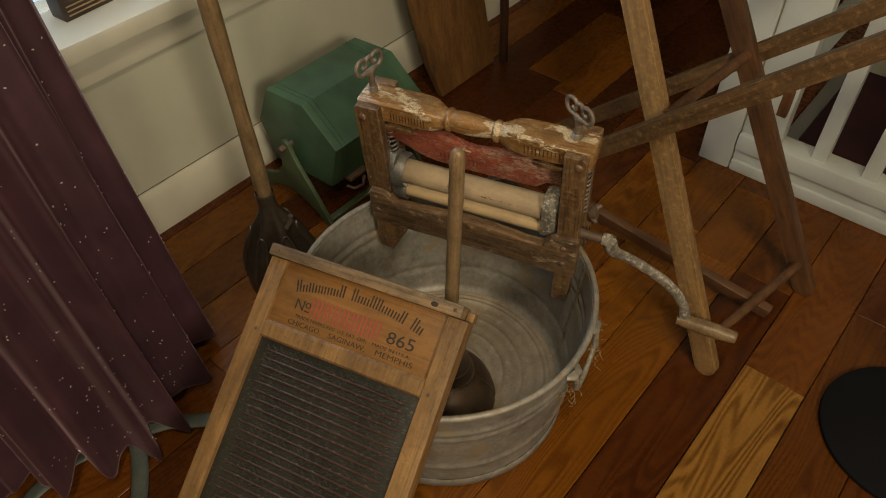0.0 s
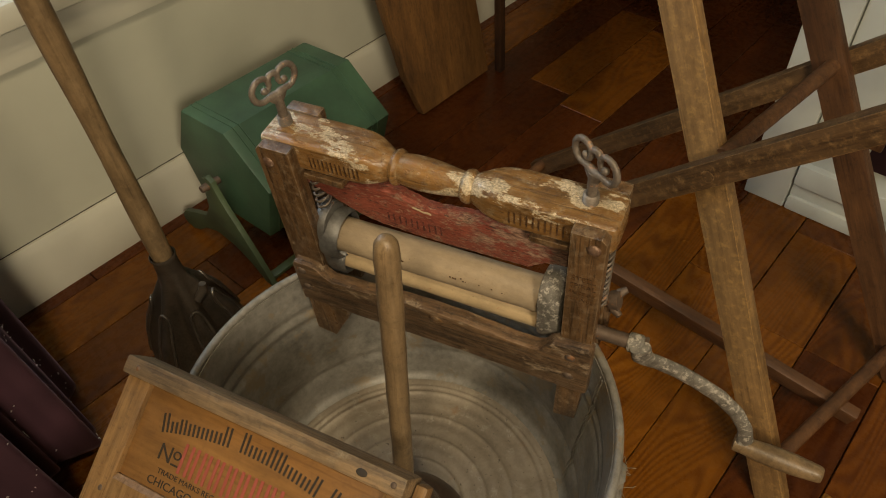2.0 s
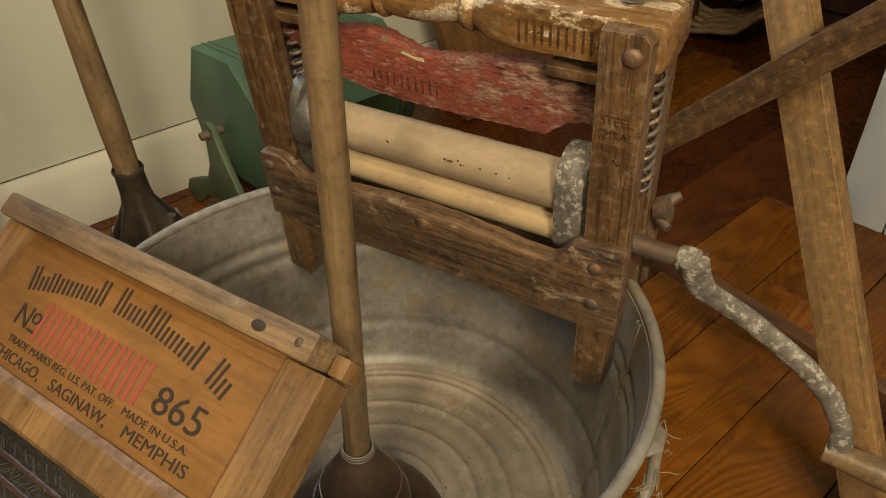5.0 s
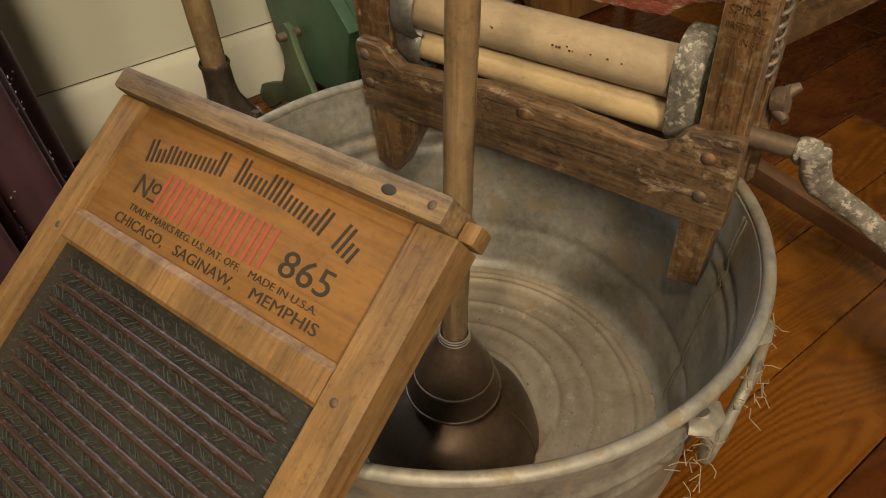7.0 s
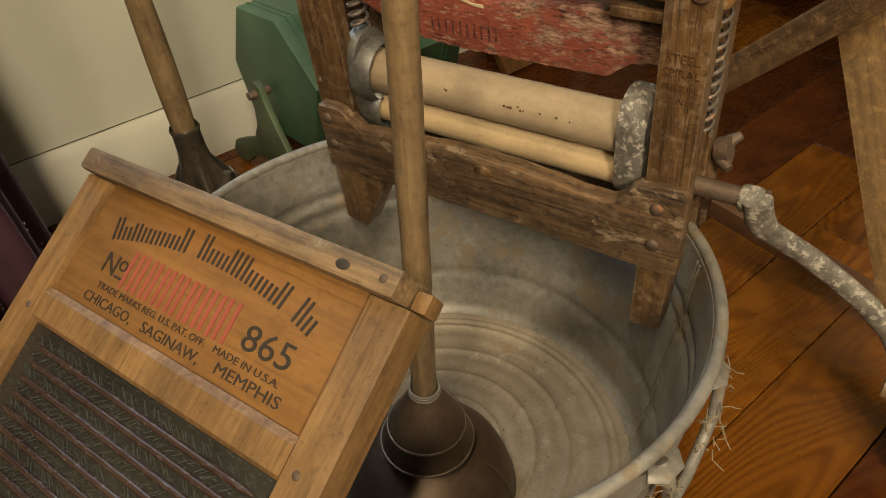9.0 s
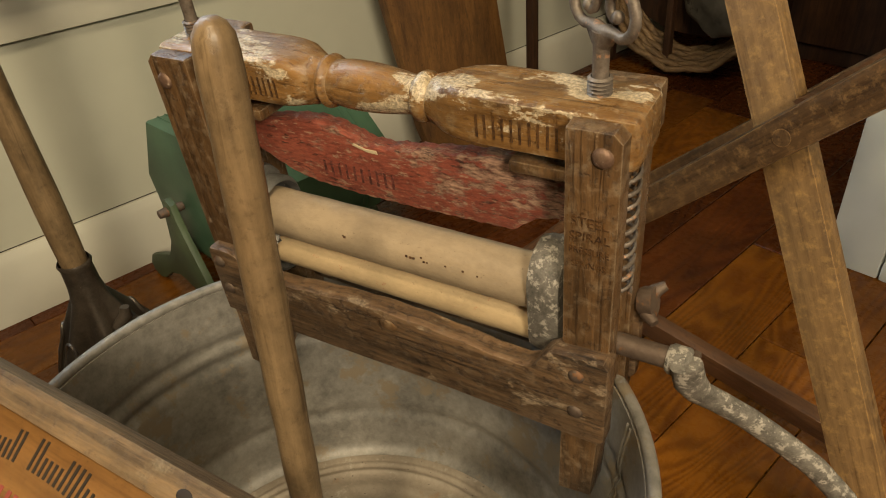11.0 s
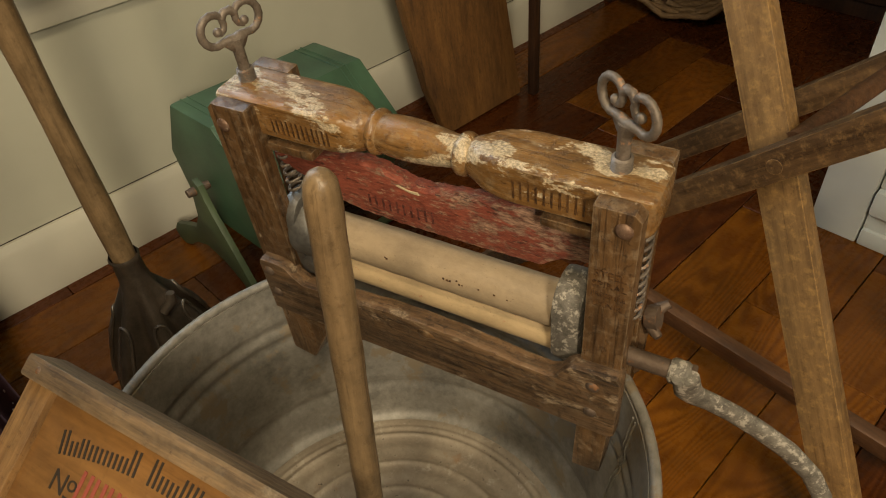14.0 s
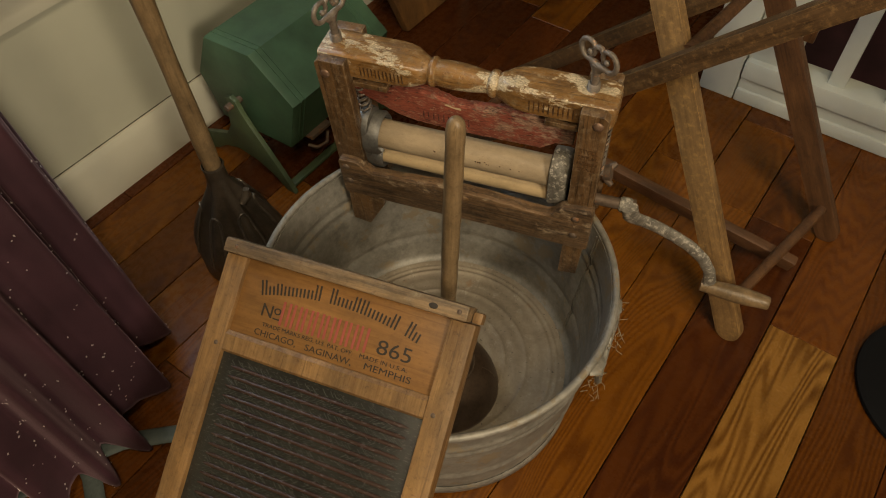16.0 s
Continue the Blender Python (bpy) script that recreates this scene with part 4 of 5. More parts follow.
# arched maker's name as plain bars of uneven height, then the readable lines
bm = bmesh.new()
cx, cy, R = 0.006, -0.45, 0.4058
TALL = (1.35, 0.8, 1.05, 0.85, 0.8, 0.8, 0.8, 1.35, 0, 1.4, 0.8, 0.8, 1.3, 1.3, 0.8, 0.8, 0.8, 1.3, 0, 1.4, 0.85)
for k, h in enumerate(TALL):
    if not h:
        continue
    t = radians(16.3 - 32.6 * (k + 0.5) / len(TALL))
    m = Matrix.Translation((cx + R * math.sin(-t), cy + R * math.cos(t), -0.0068)) @ Matrix.Rotation(t, 4, "Z")
    tall = 0.0145 * h
    for s in (-0.0028, 0.0028):
        box(s - 0.0012, s + 0.0012, 0, tall, -0.0003, 0.0003, 0, bm, m)
tagged(part("maker_mark", bm, INK, wb, "maker's mark as plain black bars in an arch", 0), kind="stuff")
bm = bmesh.new()
for k in range(8):
    x = -0.073 + 0.0163 * (k + 0.5)
    for s in (-0.0045, 0.0045):
        box(x + s - 0.0018, x + s + 0.0018, -0.091, -0.0595, -0.0071, -0.0065, 0, bm)
tagged(part("maker_mark", bm, RED_INK, wb, "maker's mark as tall red bars", 0), kind="stuff")
stencil("N", -0.0915, -0.0785, 0.0245, INK, 0.0155)
stencil("o", -0.0765, -0.0735, 0.0195, INK, 0.0105)
stencil("-", -0.0765, -0.0835, 0.02, INK, 0.0095)
stencil("865", 0.0935, -0.079, 0.0265, INK, 0.047)
stencil("TRADE MARKS REG. U.S. PAT. OFF.", -0.0265, -0.0965, 0.0075, INK, 0.134)
stencil("MADE IN U.S.A.", 0.0835, -0.0962, 0.0075, INK, 0.066)
stencil("CHICAGO,", -0.0705, -0.108, 0.0118, INK, 0.0625)
stencil("SAGINAW,", 0.0085, -0.108, 0.0118, INK, 0.067)
stencil("MEMPHIS", 0.0922, -0.1068, 0.0118, INK, 0.064)
part("knot", lathe([(0.0, 0.0006), (0.0036, 0.0005), (0.0046, 0.0002), (0.005, -0.001)], 16, m=Matrix.Translation((0.131, -0.0085, 0.0105)) @ Matrix.Diagonal((1.3, 0.8, 1, 1))), INK, wb, "dark knot hole", 60)

# ---- plunger standing in the tub ----
P0, P1 = Vector((-0.4225, 0.966, 0.027)), Vector((-0.3885, 0.9678, 0.655))
pz = (P1 - P0).normalized()
PM = pz.to_track_quat("Z", "Y").to_matrix().to_4x4()
PM.translation = P0
# Paler tin than the bell, for its rolled edges and one seam.
EDGE_TIN = metal("pale_tin_edge", (0.14, 0.1, 0.07), (0.32, 0.25, 0.18), 0.3, 0.6, (0.1, 0.065, 0.04), 0.6, 60.0, 0.3)
pl = thing("laundry_plunger", PM, "wooden-handled brown tin laundry plunger standing in the tub", "plunger")
part("bell", lathe([(0.0895, 0.002), (0.092, 0.0), (0.0935, 0.003), (0.092, 0.01), (0.0885, 0.026), (0.081, 0.046), (0.072, 0.06), (0.061, 0.07), (0.045, 0.077), (0.034, 0.084), (0.03, 0.078), (0.086, 0.006)], 64), BRONZE, pl, "wide brown tin bell", 50)
part("upper_bell", lathe([(0.032, 0.08), (0.042, 0.082), (0.0462, 0.087), (0.0468, 0.091), (0.0452, 0.096), (0.0425, 0.104), (0.0388, 0.1115), (0.0378, 0.1145), (0.0386, 0.1165), (0.0368, 0.1195), (0.033, 0.127), (0.0262, 0.141), (0.0205, 0.153), (0.016, 0.163), (0.0138, 0.17), (0.012, 0.168), (0.036, 0.08)], 56), BRONZE, pl, "ringed tin collar cone", 50)
for rr, zz in ((0.0468, 0.091), (0.0385, 0.1152), (0.0925, 0.0045)):
    part("rolled_edge", lathe([(rr + 0.0016 * math.cos(a), zz + 0.0016 * math.sin(a)) for a in np.linspace(0, 6.283, 8, endpoint=False)], 56, closed=True), EDGE_TIN, pl, "paler rolled edge", 60)
for zz, rr in ((0.1655, 0.0148), (0.1685, 0.0142), (0.1715, 0.0138)):
    part("wire_binding", lathe([(rr + 0.0009 * math.cos(a), zz + 0.0009 * math.sin(a)) for a in np.linspace(0, 6.283, 8, endpoint=False)], 32, closed=True), ZINC, pl, "", 60)
sa = -0.1
part("seam", tube([(r * math.cos(sa), r * math.sin(sa), z) for r, z in ((0.0165, 0.163), (0.021, 0.153), (0.0335, 0.127), (0.0392, 0.1165), (0.039, 0.1115), (0.0457, 0.096))], 0.0009, 6), ZINC, pl, "", 60)
part("seam", tube([(r * math.cos(-1.05), r * math.sin(-1.05), z) for r, z in ((0.0615, 0.07), (0.0725, 0.06), (0.0815, 0.046), (0.089, 0.028), (0.0925, 0.01))], 0.0007, 6), EDGE_TIN, pl, "", 60)
hl = (P1 - P0).length
part("handle", lathe([(0.0, 0.15), (0.0118, 0.152)] + [(0.0118 - 0.0006 * i / 20 + 0.0003 * math.sin(i * 1.9), 0.16 + (hl - 0.185) * i / 20) for i in range(21)] + [(0.0108, hl - 0.016), (0.0099, hl - 0.008), (0.0072, hl - 0.003), (0.0042, hl - 0.0005), (0, hl)], 28), HANDLE_WOOD, pl, "round worn wooden handle", 50)

# ---- vacuum washer leaning on the wall ----
B0, B1 = Vector((-0.9235, 0.9785, 0.262)), Vector((-0.907, 0.9635, 0.62))
bz = (B1 - B0).normalized()
VM = bz.to_track_quat("Z", "Y").to_matrix().to_4x4()
VM.translation = B0 - bz * 0.262
# Lighter than the head tin: highlights along the ridges put into the colour.
RIDGE_TIN = metal("highlit_dark_tin", (0.08, 0.066, 0.052), (0.19, 0.16, 0.125), 0.26, 0.6, (0.26, 0.22, 0.17), 0.62, 50.0, 0.3)
vw = thing("clothes_stomper", VM, "long-handled dark tin clothes stomper leaning by the wall", "stomper")
part("handle", lathe([(0, 0.25), (0.0155, 0.25)] + [(0.0155 + 0.0012 * math.sin(i * 0.7), 0.26 + 0.86 * i / 24) for i in range(25)] + [(0.012, 1.126), (0, 1.13)], 24), HANDLE_WOOD, vw, "long weathered wooden handle", 50)
HEAD = ((0.272, 0.0185, 0), (0.268, 0.0205, 0), (0.262, 0.0185, 0), (0.235, 0.0195, 0), (0.215, 0.023, 0.05), (0.19, 0.033, 0.16), (0.16, 0.046, 0.2), (0.125, 0.061, 0.2), (0.09, 0.073, 0.17), (0.06, 0.083, 0.1), (0.045, 0.087, 0.03), (0.02, 0.088, 0.0), (0.004, 0.088, 0.0), (0.0, 0.085, 0))
head = bmesh.new()
SEG = 48
rings = []
for z, r, lobe in HEAD:
    rings.append([head.verts.new((r * (1 + lobe * math.cos(6 * t)) * math.cos(t), r * (1 + lobe * math.cos(6 * t)) * math.sin(t), z)) for t in (2 * math.pi * i / SEG for i in range(SEG))])
for r0, r1 in zip(rings, rings[1:]):
    for i in range(SEG):
        head.faces.new((r0[i], r0[(i + 1) % SEG], r1[(i + 1) % SEG], r1[i]))
head.faces.new(rings[-1])
part("fluted_head", head, BROOM_TIN, vw, "fluted dark tin funnel head", 60)
hz = [h[0] for h in HEAD][::-1]


def head_point(t, z, out=0.0008):
    """A point on the fluted head at an angle and a height."""
    rr = float(np.interp(z, hz, [h[1] for h in HEAD][::-1]))
    lo = float(np.interp(z, hz, [h[2] for h in HEAD][::-1]))
    rr = rr * (1 + lo * math.cos(6 * t)) + out
    return Vector((rr * math.cos(t), rr * math.sin(t), z))


for k in range(6):
    t0 = k * math.pi / 3
    arch = [head_point(t0 - 0.2, 0.05 + 0.1 * i / 6) for i in range(7)] + [head_point(t0 + 0.2 * math.cos(math.pi - math.pi * i / 8), 0.15 + 0.022 * math.sin(math.pi * i / 8)) for i in range(1, 8)] + [head_point(t0 + 0.2, 0.15 - 0.1 * i / 6) for i in range(7)]
    part("flute_ridge", tube(arch, 0.0026, 8), RIDGE_TIN, vw, "", 60)
kb = bmesh.new()
kp = VM.inverted() @ Vector((-0.893, 1.005, 0.187))
tube([kp - Vector((0.012, 0.012, 0.012)), kp, kp + Vector((0.001, 0.002, 0.012))], [0.007, 0.0085, 0.006], 12, kb)
part("valve_knob", kb, BROOM_TIN, vw, "", 60)

# ---- green drum on cast legs ----
DRUM = Matrix.Translation((-1.075, 1.327, 0)) @ Matrix.Diagonal((1, 1, 0.95, 1)) @ Matrix.Translation((1.04, -1.29, 0))
gb = thing("barrel_churn", DRUM, "green enamelled six-sided metal drum on a low iron cradle", "churn")
HEX = [(-1.122, 0.329), (-0.995, 0.338), (-0.899, 0.252), (-0.938, 0.118), (-1.143, 0.104), (-1.18, 0.214)]
part("drum", slab(HEX, 1.15, 1.445, 0.006), GREEN, gb, "green six-sided drum", 30)
cxm = sum(x for x, z in HEX) / 6
czm = sum(z for x, z in HEX) / 6
for y0 in (1.172, 1.4):
    bm = bmesh.new()
    for (x0, z0), (x1, z1) in zip(HEX, HEX[1:] + HEX[:1]):
        a = Vector((cxm + (x0 - cxm) * 1.006, y0, czm + (z0 - czm) * 1.006))
        b = Vector((cxm + (x1 - cxm) * 1.006, y0, czm + (z1 - czm) * 1.006))
        for dy in (0.0, 0.012):
            tube([a + Vector((0, dy, 0)), b + Vector((0, dy, 0))], 0.0014, 6, bm)
    part("seam", bm, GREEN, gb, "raised folded seam", 50)
bm = bmesh.new()
box(-0.955, -0.925, 1.2, 1.26, 0.106, 0.116, 0.002, bm)
tube([(-0.93, 1.19, 0.1), (-0.915, 1.2, 0.092), (-0.91, 1.225, 0.09), (-0.925, 1.245, 0.098)], 0.004, 8, bm)
part("latch", bm, IRON, gb, "", 50)
for y in (1.128, 1.455):
    cradle = bmesh.new()
    piv = Vector((-1.058, y, 0.2))
    o = [(-1.072, 0.215), (-1.058, 0.222), (-1.043, 0.215), (-1.035, 0.19), (-1.02, 0.16), (-0.995, 0.12), (-0.965, 0.07), (-0.943, 0.03), (-0.928, 0.0), (-0.952, 0.0), (-0.985, 0.03), (-1.03, 0.052), (-1.085, 0.058), (-1.13, 0.04), (-1.165, 0.012), (-1.19, 0.0), (-1.215, 0.004), (-1.222, 0.02), (-1.205, 0.045), (-1.16, 0.068), (-1.11, 0.09), (-1.085, 0.13), (-1.078, 0.18)]
    slab(o, y - 0.006, y + 0.006, 0.003, cradle)
    tube([(-1.04, y, 0.185), (-1.005, y, 0.125), (-0.968, y, 0.062), (-0.938, y, 0.008)], 0.006, 8, cradle)
    part("cradle_leg", cradle, GREEN_DARK, gb, "dark green cast iron leg", 45)
    part("pivot", lathe([(0, -0.022), (0.007, -0.02), (0.008, -0.012), (0.008, 0.012), (0.007, 0.02), (0, 0.022)], 16, m=Matrix.Translation(piv) @ Matrix.Rotation(radians(90), 4, "X")), IRON, gb, "", 45)
part("tie_bar", box(-0.958, -0.94, 1.128, 1.455, 0.004, 0.012, 0.002), GREEN_DARK, gb, "", 40)

# ---- folding wooden rack ----
rk = thing("folding_rack", Matrix.Translation((-0.2, 1.55, 0)), "old folding wooden rack with crossed legs and round rods", "rack")
bar("leg", (-0.053, 1.354, 0.0), (-0.672, 1.577, 1.08), 0.046, 0.022, (0, 1, 0), RACK_WOOD, rk, "pale worn leg with a rounded foot", 1)
bar("leg", (0.0175, 1.685, 0.0), (-0.575, 1.70, 1.02), 0.044, 0.022, (0, 1, 0), RACK_DARK, rk, "reddish-brown leg", 1)
bar("cross_arm", (-0.765, 1.459, 0.012), (0.151, 1.397, 0.904), 0.035, 0.022, (0, 1, 0), RACK_ARM, rk, "brown crossing arm")
bar("cross_arm", (-0.76, 1.735, 0.03), (0.1, 1.695, 0.82), 0.036, 0.022, (0, 1, 0), RACK_ARM, rk)
bar("low_bar", (-0.47, 1.5, 0.125), (-0.02, 1.545, 0.04), 0.034, 0.02, (0, 1, 0.2), RACK_DARK, rk)
part("rod", tube([(-0.085, 1.372, 0.06), (-0.02, 1.69, 0.075)], 0.0105, 14), RACK_DARK, rk, "round low rod", 50, True)
part("rod", tube([(-0.30, 1.44, 0.48), (-0.262, 1.71, 0.5)], 0.0105, 14), RACK_DARK, rk, "round upper rod", 50, True)
part("rod", tube([(-0.74, 1.46, 0.04), (-0.74, 1.74, 0.06)], 0.0105, 14), RACK_DARK, rk, "", 50, True)
part("peg", lathe([(0, 0.0004), (0.0082, 0.0004), (0.0088, -0.002)], 20, m=Matrix.Translation((-0.303, 1.4165, 0.461)) @ Matrix.Rotation(radians(90), 4, "X")), RACK_ARM, rk, "round peg end", 50, True)
part("wedge", box(-0.19, -0.17, 1.74, 1.752, 0.36, 0.42, 0.002), RACK_DARK, rk, "", 40, True)

# ---- dress on its stand ----
DC = Vector((-1.03, 0.515, 0))
dr = thing("dress_form", Matrix.Translation(DC), "dark plum dress with silver flecks on an iron stand", "dress form")
sk = bmesh.new()
SEG, ROWS = 300, 60


def skirt(t, f):
    """Skirt surface: t round, f from hem (0) up (1)."""
    z = 0.035 + 1.165 * f
    fold = (0.5 + 0.5 * math.cos(17 * t + 2.2 * math.sin(3 * t) + 0.9 * f)) ** 1.4 * 0.052 * (1 - 0.75 * f) + 0.012 * math.sin(31 * t + 3 * f) * (1 - f)
    r = 0.2 + 0.02 * (1 - f) ** 2 - 0.005 * f + fold
    hem = 0.014 * math.cos(17 * t + 2.2 * math.sin(3 * t)) * (1 - f) ** 6 + 0.018 * math.sin(5 * t + 1) * (1 - f) ** 8
    return Vector((r * math.cos(t), r * 1.02 * math.sin(t), z - hem))


grid = [[sk.verts.new(skirt(2 * math.pi * i / SEG, (j / ROWS) ** 1.2)) for i in range(SEG)] for j in range(ROWS + 1)]
for a, b in zip(grid, grid[1:]):
    for i in range(SEG):
        sk.faces.new((a[i], a[(i + 1) % SEG], b[(i + 1) % SEG], b[i]))
so = part("skirt", sk, CLOTH, dr, "pleated plum skirt", 80)
md = so.modifiers.new("thickness", "SOLIDIFY")
md.thickness = 0.002
fl = bmesh.new()
rng = random.Random(11)
for i in range(480):
    t, f = rng.uniform(-1.6, 2.2), rng.random() ** 1.3 * 0.75
    for k in range(rng.choice((1, 1, 2))):
        p = skirt(t + k * 0.012, f + k * 0.006)
        q = skirt(t + k * 0.012 + 0.004, f + k * 0.006)
        n = (q - p).normalized().cross(Vector((0, 0, 1)))
        s = rng.uniform(0.0008, 0.0017)
        m = Matrix.Translation(p + n * 0.0016) @ n.to_track_quat("Z", "Y").to_matrix().to_4x4() @ Matrix.Rotation(rng.uniform(0, 3), 4, "Z")
        box(-s, s, -s * 0.6, s * 0.6, -0.0003, 0.0005, 0, fl, m)
tagged(part("fleck_pattern", fl, FLECK, dr, "silver thread flecks", 0), kind="stuff")
for pts in (((-0.64, 0.71, 0.006), (-0.69, 0.675, 0.010), (-0.738, 0.639, 0.016), (-0.803, 0.572, 0.02), (-0.849, 0.494, 0.018), (-0.88, 0.412, 0.014), (-0.878, 0.33, 0.01), (-0.86, 0.26, 0.006)), ((-0.838, 0.515, 0.02), (-0.80, 0.502, 0.018), (-0.76, 0.478, 0.014), (-0.728, 0.454, 0.01), (-0.69, 0.42, 0.007), (-0.655, 0.375, 0.006))):
    part("foot_strap", tube([Vector(p) for p in pts], 0.0155, 12, None, 0.32), STRAP, dr, "grey-green iron strap foot", 50, True)
part("pole", tube([(-1.03, 0.515, 0.0), (-1.03, 0.515, 1.2)], 0.014, 14), STRAP, dr, "", 50, True)
part("spoke", tube([(-1.03, 0.515, 0.02), (-0.93, 0.515, 0.022), (-0.838, 0.515, 0.02)], 0.016, 12, None, 0.32), STRAP, dr, "", 50, True)

# ---- things on the sill ----
BLUE = painted("faded_blue_print", (0.035, 0.035, 0.085), 0.55, 0.15, (0.3, 0.22, 0.12), 0.76, 14.0)
KRAFT = painted("kraft_orange_card", (0.42, 0.24, 0.09), 0.6, 0.12, None, 0.7, 12.0)
MINT = painted("mint_green_card", (0.22, 0.5, 0.4), 0.5, 0.06)
CORAL = painted("coral_red_print", (0.62, 0.12, 0.06), 0.5, 0.08)
TAN = painted("printed_tan_card", (0.3, 0.27, 0.15), 0.6, 0.3, (0.07, 0.07, 0.05), 0.55, 60.0)


def card_box(name, y, width, height, depth, mat, label):
    b = thing(name, pose(WX - 0.055, y + 0.138, 0.5552, 0, 0, 94), label, "box", "cartons on the sill")
    part("carton", box(-width / 2, width / 2, -depth / 2, depth / 2, 0, height, 0.0015), mat, b, "", 30)
    return b


sb = card_box("starch_box", 1.03, 0.13, 0.17, 0.05, KRAFT, "old blue and orange starch carton on the sill")
part("printed_band", box(-0.0655, 0.0655, -0.0258, 0.0258, 0.028, 0.172, 0.001), BLUE, sb, "dark blue printed band", 30)
words("lettering", "GLOSS STARCH", 0.016, painted("cream_print", (0.6, 0.55, 0.42), 0.6), sb, facing(0.0, -0.0262, 0.036), 0.118)
words("lettering", "rware", 0.018, INK, sb, facing(0.002, -0.0255, 0.016), 0.042)
bm = bmesh.new()
for i in range(5):
    box(0.028, 0.062, -0.0256, -0.025, 0.006 + 0.004 * i, 0.0072 + 0.004 * i, 0, bm)
part("small_print", bm, INK, sb, "lines of small print as bars", 0)
mb = card_box("mint_box", 1.165, 0.105, 0.19, 0.05, MINT, "mint green carton with a coral triangle on the sill")
part("triangle", slab([(-0.04, 0.001), (0.05, 0.001), (0.005, 0.045)], -0.0258, -0.0252, 0), CORAL, mb, "coral red triangle", 0)
tb = card_box("printed_box", 1.285, 0.085, 0.16, 0.05, TAN, "tan carton with dark print on the sill")
db = card_box("dark_carton", 0.827, 0.16, 0.15, 0.05, painted("dark_printed_card", (0.045, 0.028, 0.022), 0.45, 0.2, (0.3, 0.22, 0.14), 0.74, 30.0), "dark brown printed carton on the sill")
bm = bmesh.new()
for i in range(3):
    box(-0.07, 0.05 - 0.014 * i, -0.0256, -0.025, 0.008 + 0.009 * i, 0.011 + 0.009 * i, 0, bm)
part("small_print", bm, painted("dull_gold_print", (0.35, 0.24, 0.12), 0.6), db, "lines of print as bars", 0)

# ---- back of the room ----
lb = thing("leaning_board", Matrix.Translation((-1.09, 1.81, 0)), "wide brown wooden board leaning on the wall", "board")
lean = Matrix.Translation((-1.12, 0, 0)) @ Matrix.Rotation(radians(-8), 4, "Y") @ Matrix.Rotation(radians(90), 4, "Z")
part("panel", slab([(1.755, 0.004), (2.005, 0.004), (1.965, 0.5), (1.935, 1.25), (1.56, 1.25), (1.66, 0.55), (1.72, 0.12)], -0.012, 0.012, 0.003, None, lean), PANEL_WOOD, lb, "", 40, True)
tbm = thing("side_table", Matrix.Translation((-1.2, 2.3, 0)), "small wooden side table with thin legs", "table")
for x, y in ((-1.09, 2.03), (-1.09, 2.6), (-1.27, 2.03), (-1.27, 2.6)):
    part("leg", beam((x, y, 0), (x, y - 0.02, 0.6), 0.02, 0.02, (0, 1, 0), 0.003), DARK_WOOD, tbm, "", 40, True)
part("apron", box(-1.10, -1.085, 2.1, 2.58, 0.475, 0.6, 0.002), PANEL_WOOD, tbm, "", 40, True)
part("tabletop", box(-1.295, -1.06, 2.0, 2.64, 0.6, 0.62, 0.004), PANEL_WOOD, tbm, "", 40, True)
WICK = wood("wicker_cane", (0.12, 0.065, 0.025), (0.3, 0.19, 0.085), "X", 0.6, grain=1.5)
bk = thing("wicker_basket", Matrix.Translation((-0.965, 2.56, 0)), "shallow wicker basket standing on edge", "basket")
bc, ba, bb2 = Vector((-1.035, 2.56, 0.285)), Vector((-0.98, -0.2, 0.0)).normalized(), Vector((0, 0, 1))
bd = Vector((0.2, -0.98, 0.0)).normalized()
for k in range(9):
    pts = []
    for i in range(49):
        t = 2 * math.pi * i / 48
        w_ = 0.006 * math.sin(12 * t + math.pi * k)
        g = 1.0 + 0.012 * k
        pts.append(bc + ba * (0.2 * g + w_) * math.cos(t) + bb2 * (0.235 * g + w_) * math.sin(t) + bd * (0.014 * (k - 8) - 0.004))
    tagged(part("cane", tube(pts, 0.0085, 8), WICK, bk, "", 60, True))
part("basket_floor", lathe([(0, 0), (0.25, 0.0), (0.262, 0.004), (0.25, 0.008), (0, 0.008)], 48, m=Matrix.Translation(bc - bd * 0.115) @ bd.to_track_quat("Z", "Y").to_matrix().to_4x4() @ Matrix.Diagonal((0.9, 0.74, 1, 1))), DARK_WOOD, bk, "dark basket floor", 40, True)
st = thing("cracked_stone", Matrix.Translation((-0.95, 2.62, 0)), "pale cracked lump lying inside the basket", "stone")
PALE = painted("pale_cracked_surface", (0.09, 0.082, 0.063), 0.85, 0.3, (0.015, 0.012, 0.01), 0.6, 16.0, 0.8, 15)
for px, py, pzz, s in ((-1.02, 2.63, 0.29, 0.075), (-0.95, 2.6, 0.22, 0.095), (-0.93, 2.63, 0.34, 0.075)):
    b = bmesh.new()
    bmesh.ops.create_icosphere(b, subdivisions=3, radius=s)
    for v in b.verts:
        v.co *= 1 + 0.35 * noise.noise(v.co * 16) + 0.12 * noise.noise(v.co * 45)
        v.co = Vector((v.co.x * 1.1, v.co.y * 0.35, v.co.z * 0.9)) + Vector((px, py, pzz))
    part("lump", b, PALE, st, "", 50, True)
cb = thing("dark_cabinet", Matrix.Translation((-0.7, 3.2, 0)), "dark brown wooden cabinet in the back corner", "cabinet")
part("body", box(-0.9, -0.44, 2.9, 3.35, 0.05, 1.4, 0.004), DARK_WOOD, cb, "", 40, True)
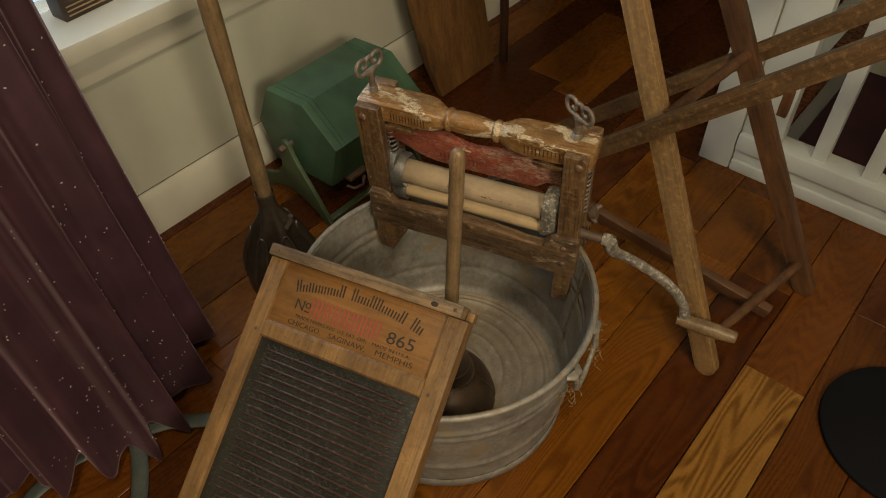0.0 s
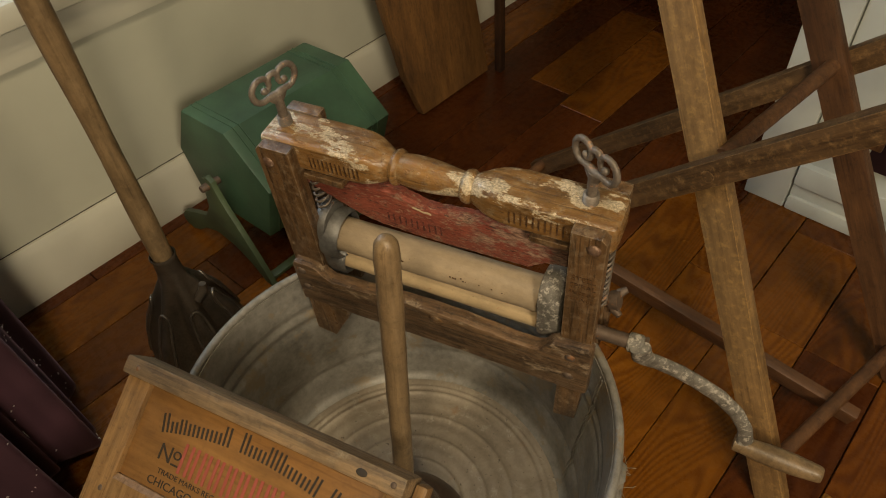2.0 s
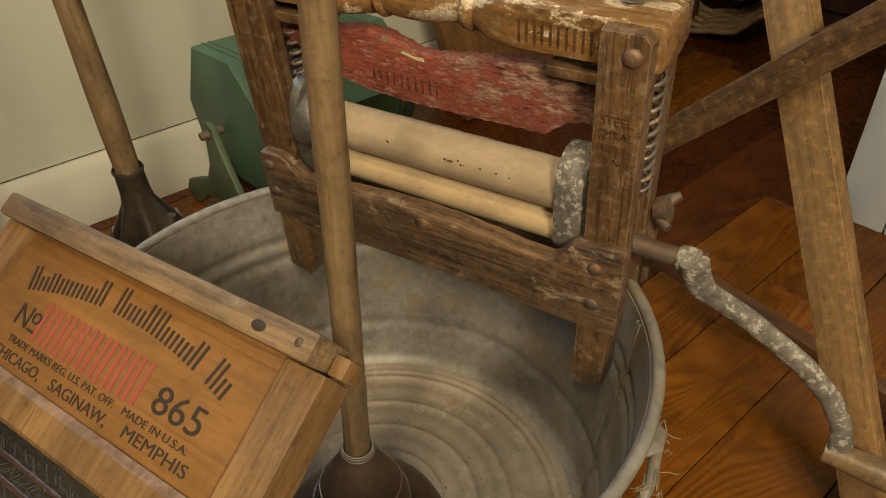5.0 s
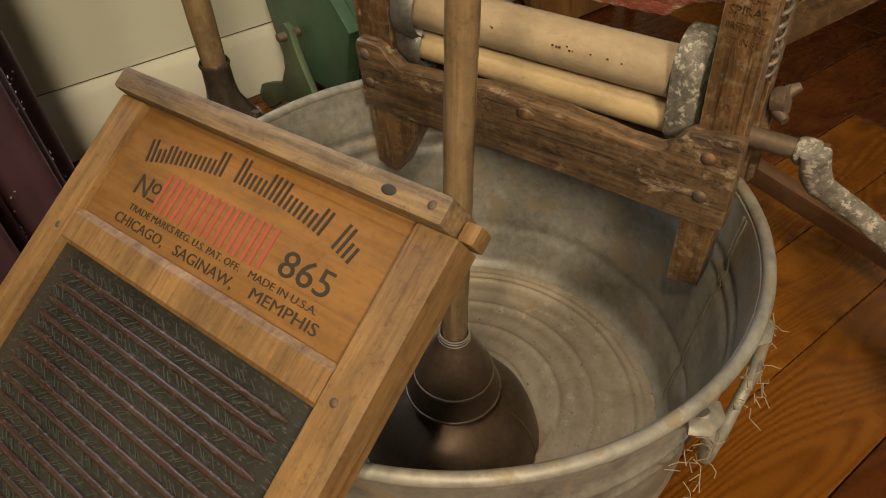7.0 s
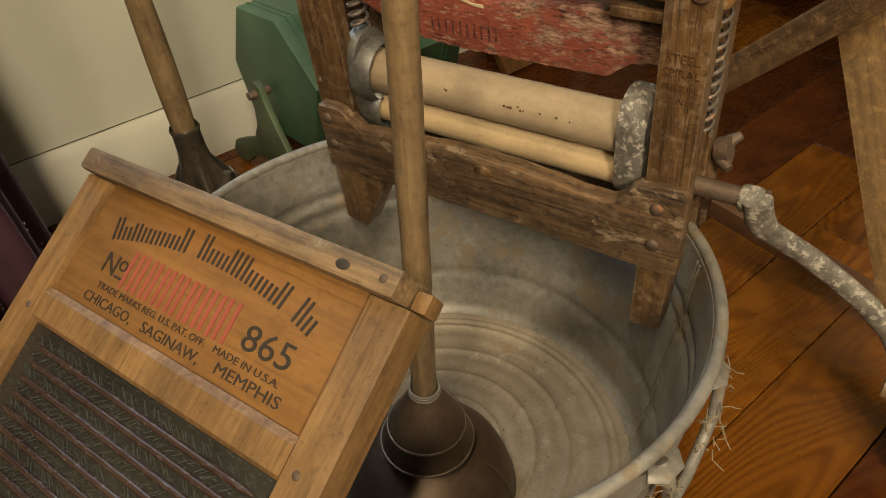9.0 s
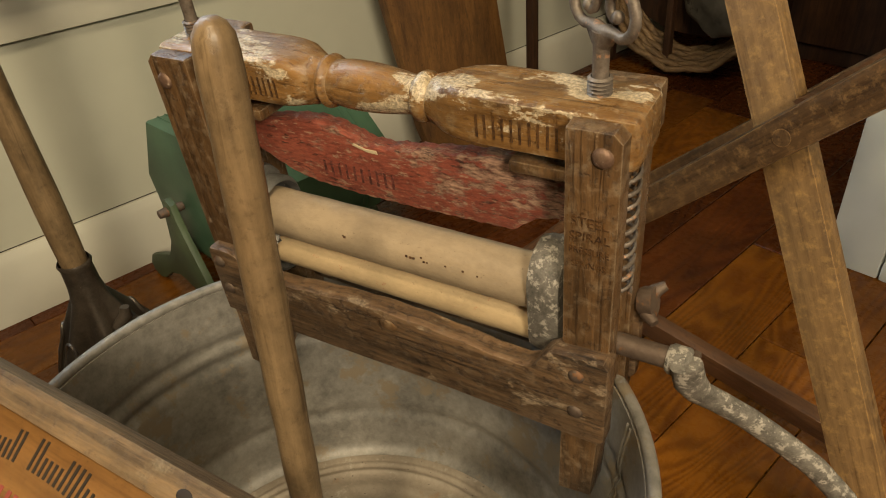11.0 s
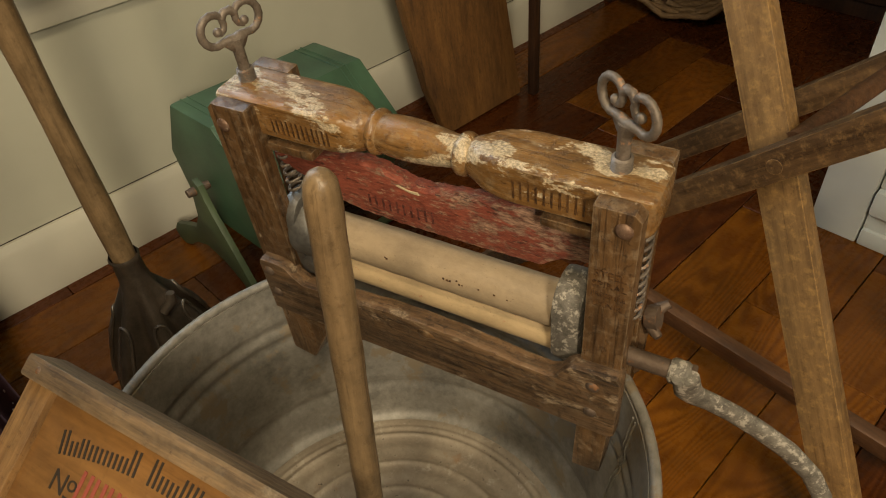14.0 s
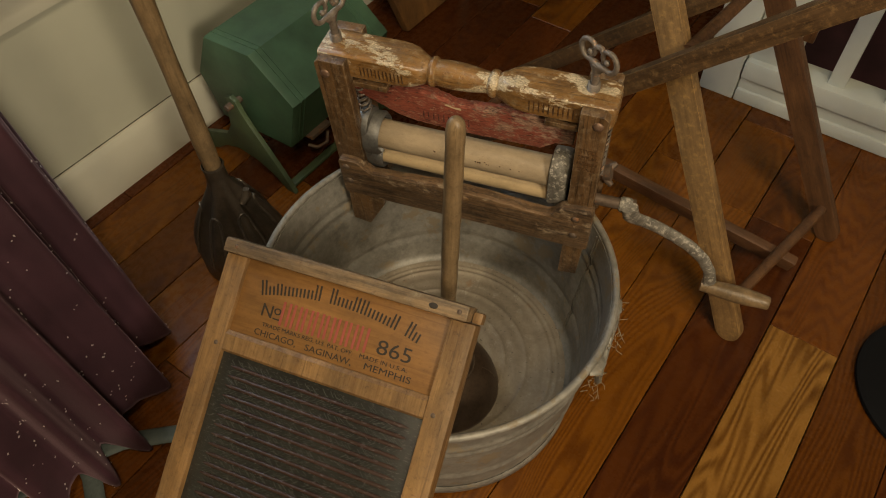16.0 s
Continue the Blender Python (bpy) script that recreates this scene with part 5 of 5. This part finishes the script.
part("plinth", box(-0.88, -0.46, 2.92, 3.34, 0.0, 0.052, 0.002), DARK_WOOD, cb, "", 40, True)
bkc = thing("blanket_chest", Matrix.Translation((-1.15, 3.1, 0)), "dark wooden chest against the far wall", "chest")
part("body", box(-1.28, -0.92, 2.98, 3.36, 0.0, 0.75, 0.006), DARK_WOOD, bkc, "", 40, True)
ds = thing("stand_base", Matrix.Translation((0.302, 1.455, 0)), "flat round black metal stand base on the floor", "stand base")
part("disc", lathe([(0, 0), (0.156, 0), (0.1585, 0.003), (0.1575, 0.009), (0.15, 0.0125), (0.0, 0.016)], 96), BLACK, ds, "", 40)
part("pole", lathe([(0, 0.014), (0.013, 0.014), (0.013, 1.2), (0, 1.2)], 20, m=Matrix.Translation((0.06, 0.0, 0))), BLACK, ds, "", 40)

# ---- floor: sub-floor and planks ----
fl = thing("floor", Matrix(), "varnished softwood plank floor in honey and red-brown tones", "floor", "", "structure")
part("sub_floor", box(-1.5, -0.31, -1.6, 3.4, -0.06, -0.018, 0), GAP, fl, "", 0)
part("sub_floor", box(-0.31, 2.4, -1.6, 2.045, -0.06, -0.018, 0), GAP, fl, "", 0)
FIXED = {0: [(-1.6, "mid"), (0.5, "honey"), (1.25, "red"), (2.0, "honey")], 1: [(-1.6, "honey"), (0.3, "mid"), (1.12, "red"), (2.6, "red")],
         2: [(-1.6, "red"), (0.25, "honey"), (1.2, "red"), (2.05, "honey"), (2.5, "red")], 3: [(-1.6, "mid"), (0.1, "mid"), (0.72, "honey"), (1.35, "red"), (2.0, "honey"), (2.45, "red")],
         4: [(-1.6, "honey"), (0.4, "mid"), (1.6, "red"), (2.3, "red")], 5: [(-1.6, "mid"), (0.3, "honey"), (1.5, "red"), (2.7, "red")],
         6: [(-1.6, "red"), (0.2, "mid"), (1.45, "honey"), (1.95, "red")], 7: [(-1.6, "red"), (0.4, "honey"), (1.72, "honey"), (2.02, "red")],
         8: [(-1.6, "mid"), (0.2, "honey"), (1.66, "honey"), (1.93, "mid")], 9: [(-1.6, "honey"), (0.6, "red"), (1.66, "mid")],
         10: [(-1.6, "red"), (0.3, "pale"), (1.425, "mid")], 11: [(-1.6, "mid"), (0.5, "mid"), (1.7, "red")]}
rng = random.Random(21)
for k in range(-1, 29):
    x0 = -0.006 + 0.125 * (k - 10)
    x1 = x0 + 0.125
    if k in FIXED:
        cuts = FIXED[k]
    else:
        cuts, y = [], -1.6
        while y < 3.3:
            cuts.append((y, rng.choice(("honey", "red", "mid", "red", "mid"))))
            y += rng.uniform(0.8, 1.7)
    end = 3.4 if x0 < -0.36 else 2.044
    for (ya, tone), (yb, _) in zip(cuts, cuts[1:] + [(end, "")]):
        yb = min(yb, end)
        if yb - ya < 0.02:
            continue
        L, W = yb - ya, 0.125
        dz = rng.uniform(-0.0006, 0.0006)
        ob = part("plank", box(0.0004, W - 0.0008 - rng.uniform(0, 0.0008), 0.0004, L - 0.0006, -0.02, 0, 0.0012, seg=1), PLANKS[tone], fl, "", 0)
        ob.location = (x0, ya, dz - 0.0006)
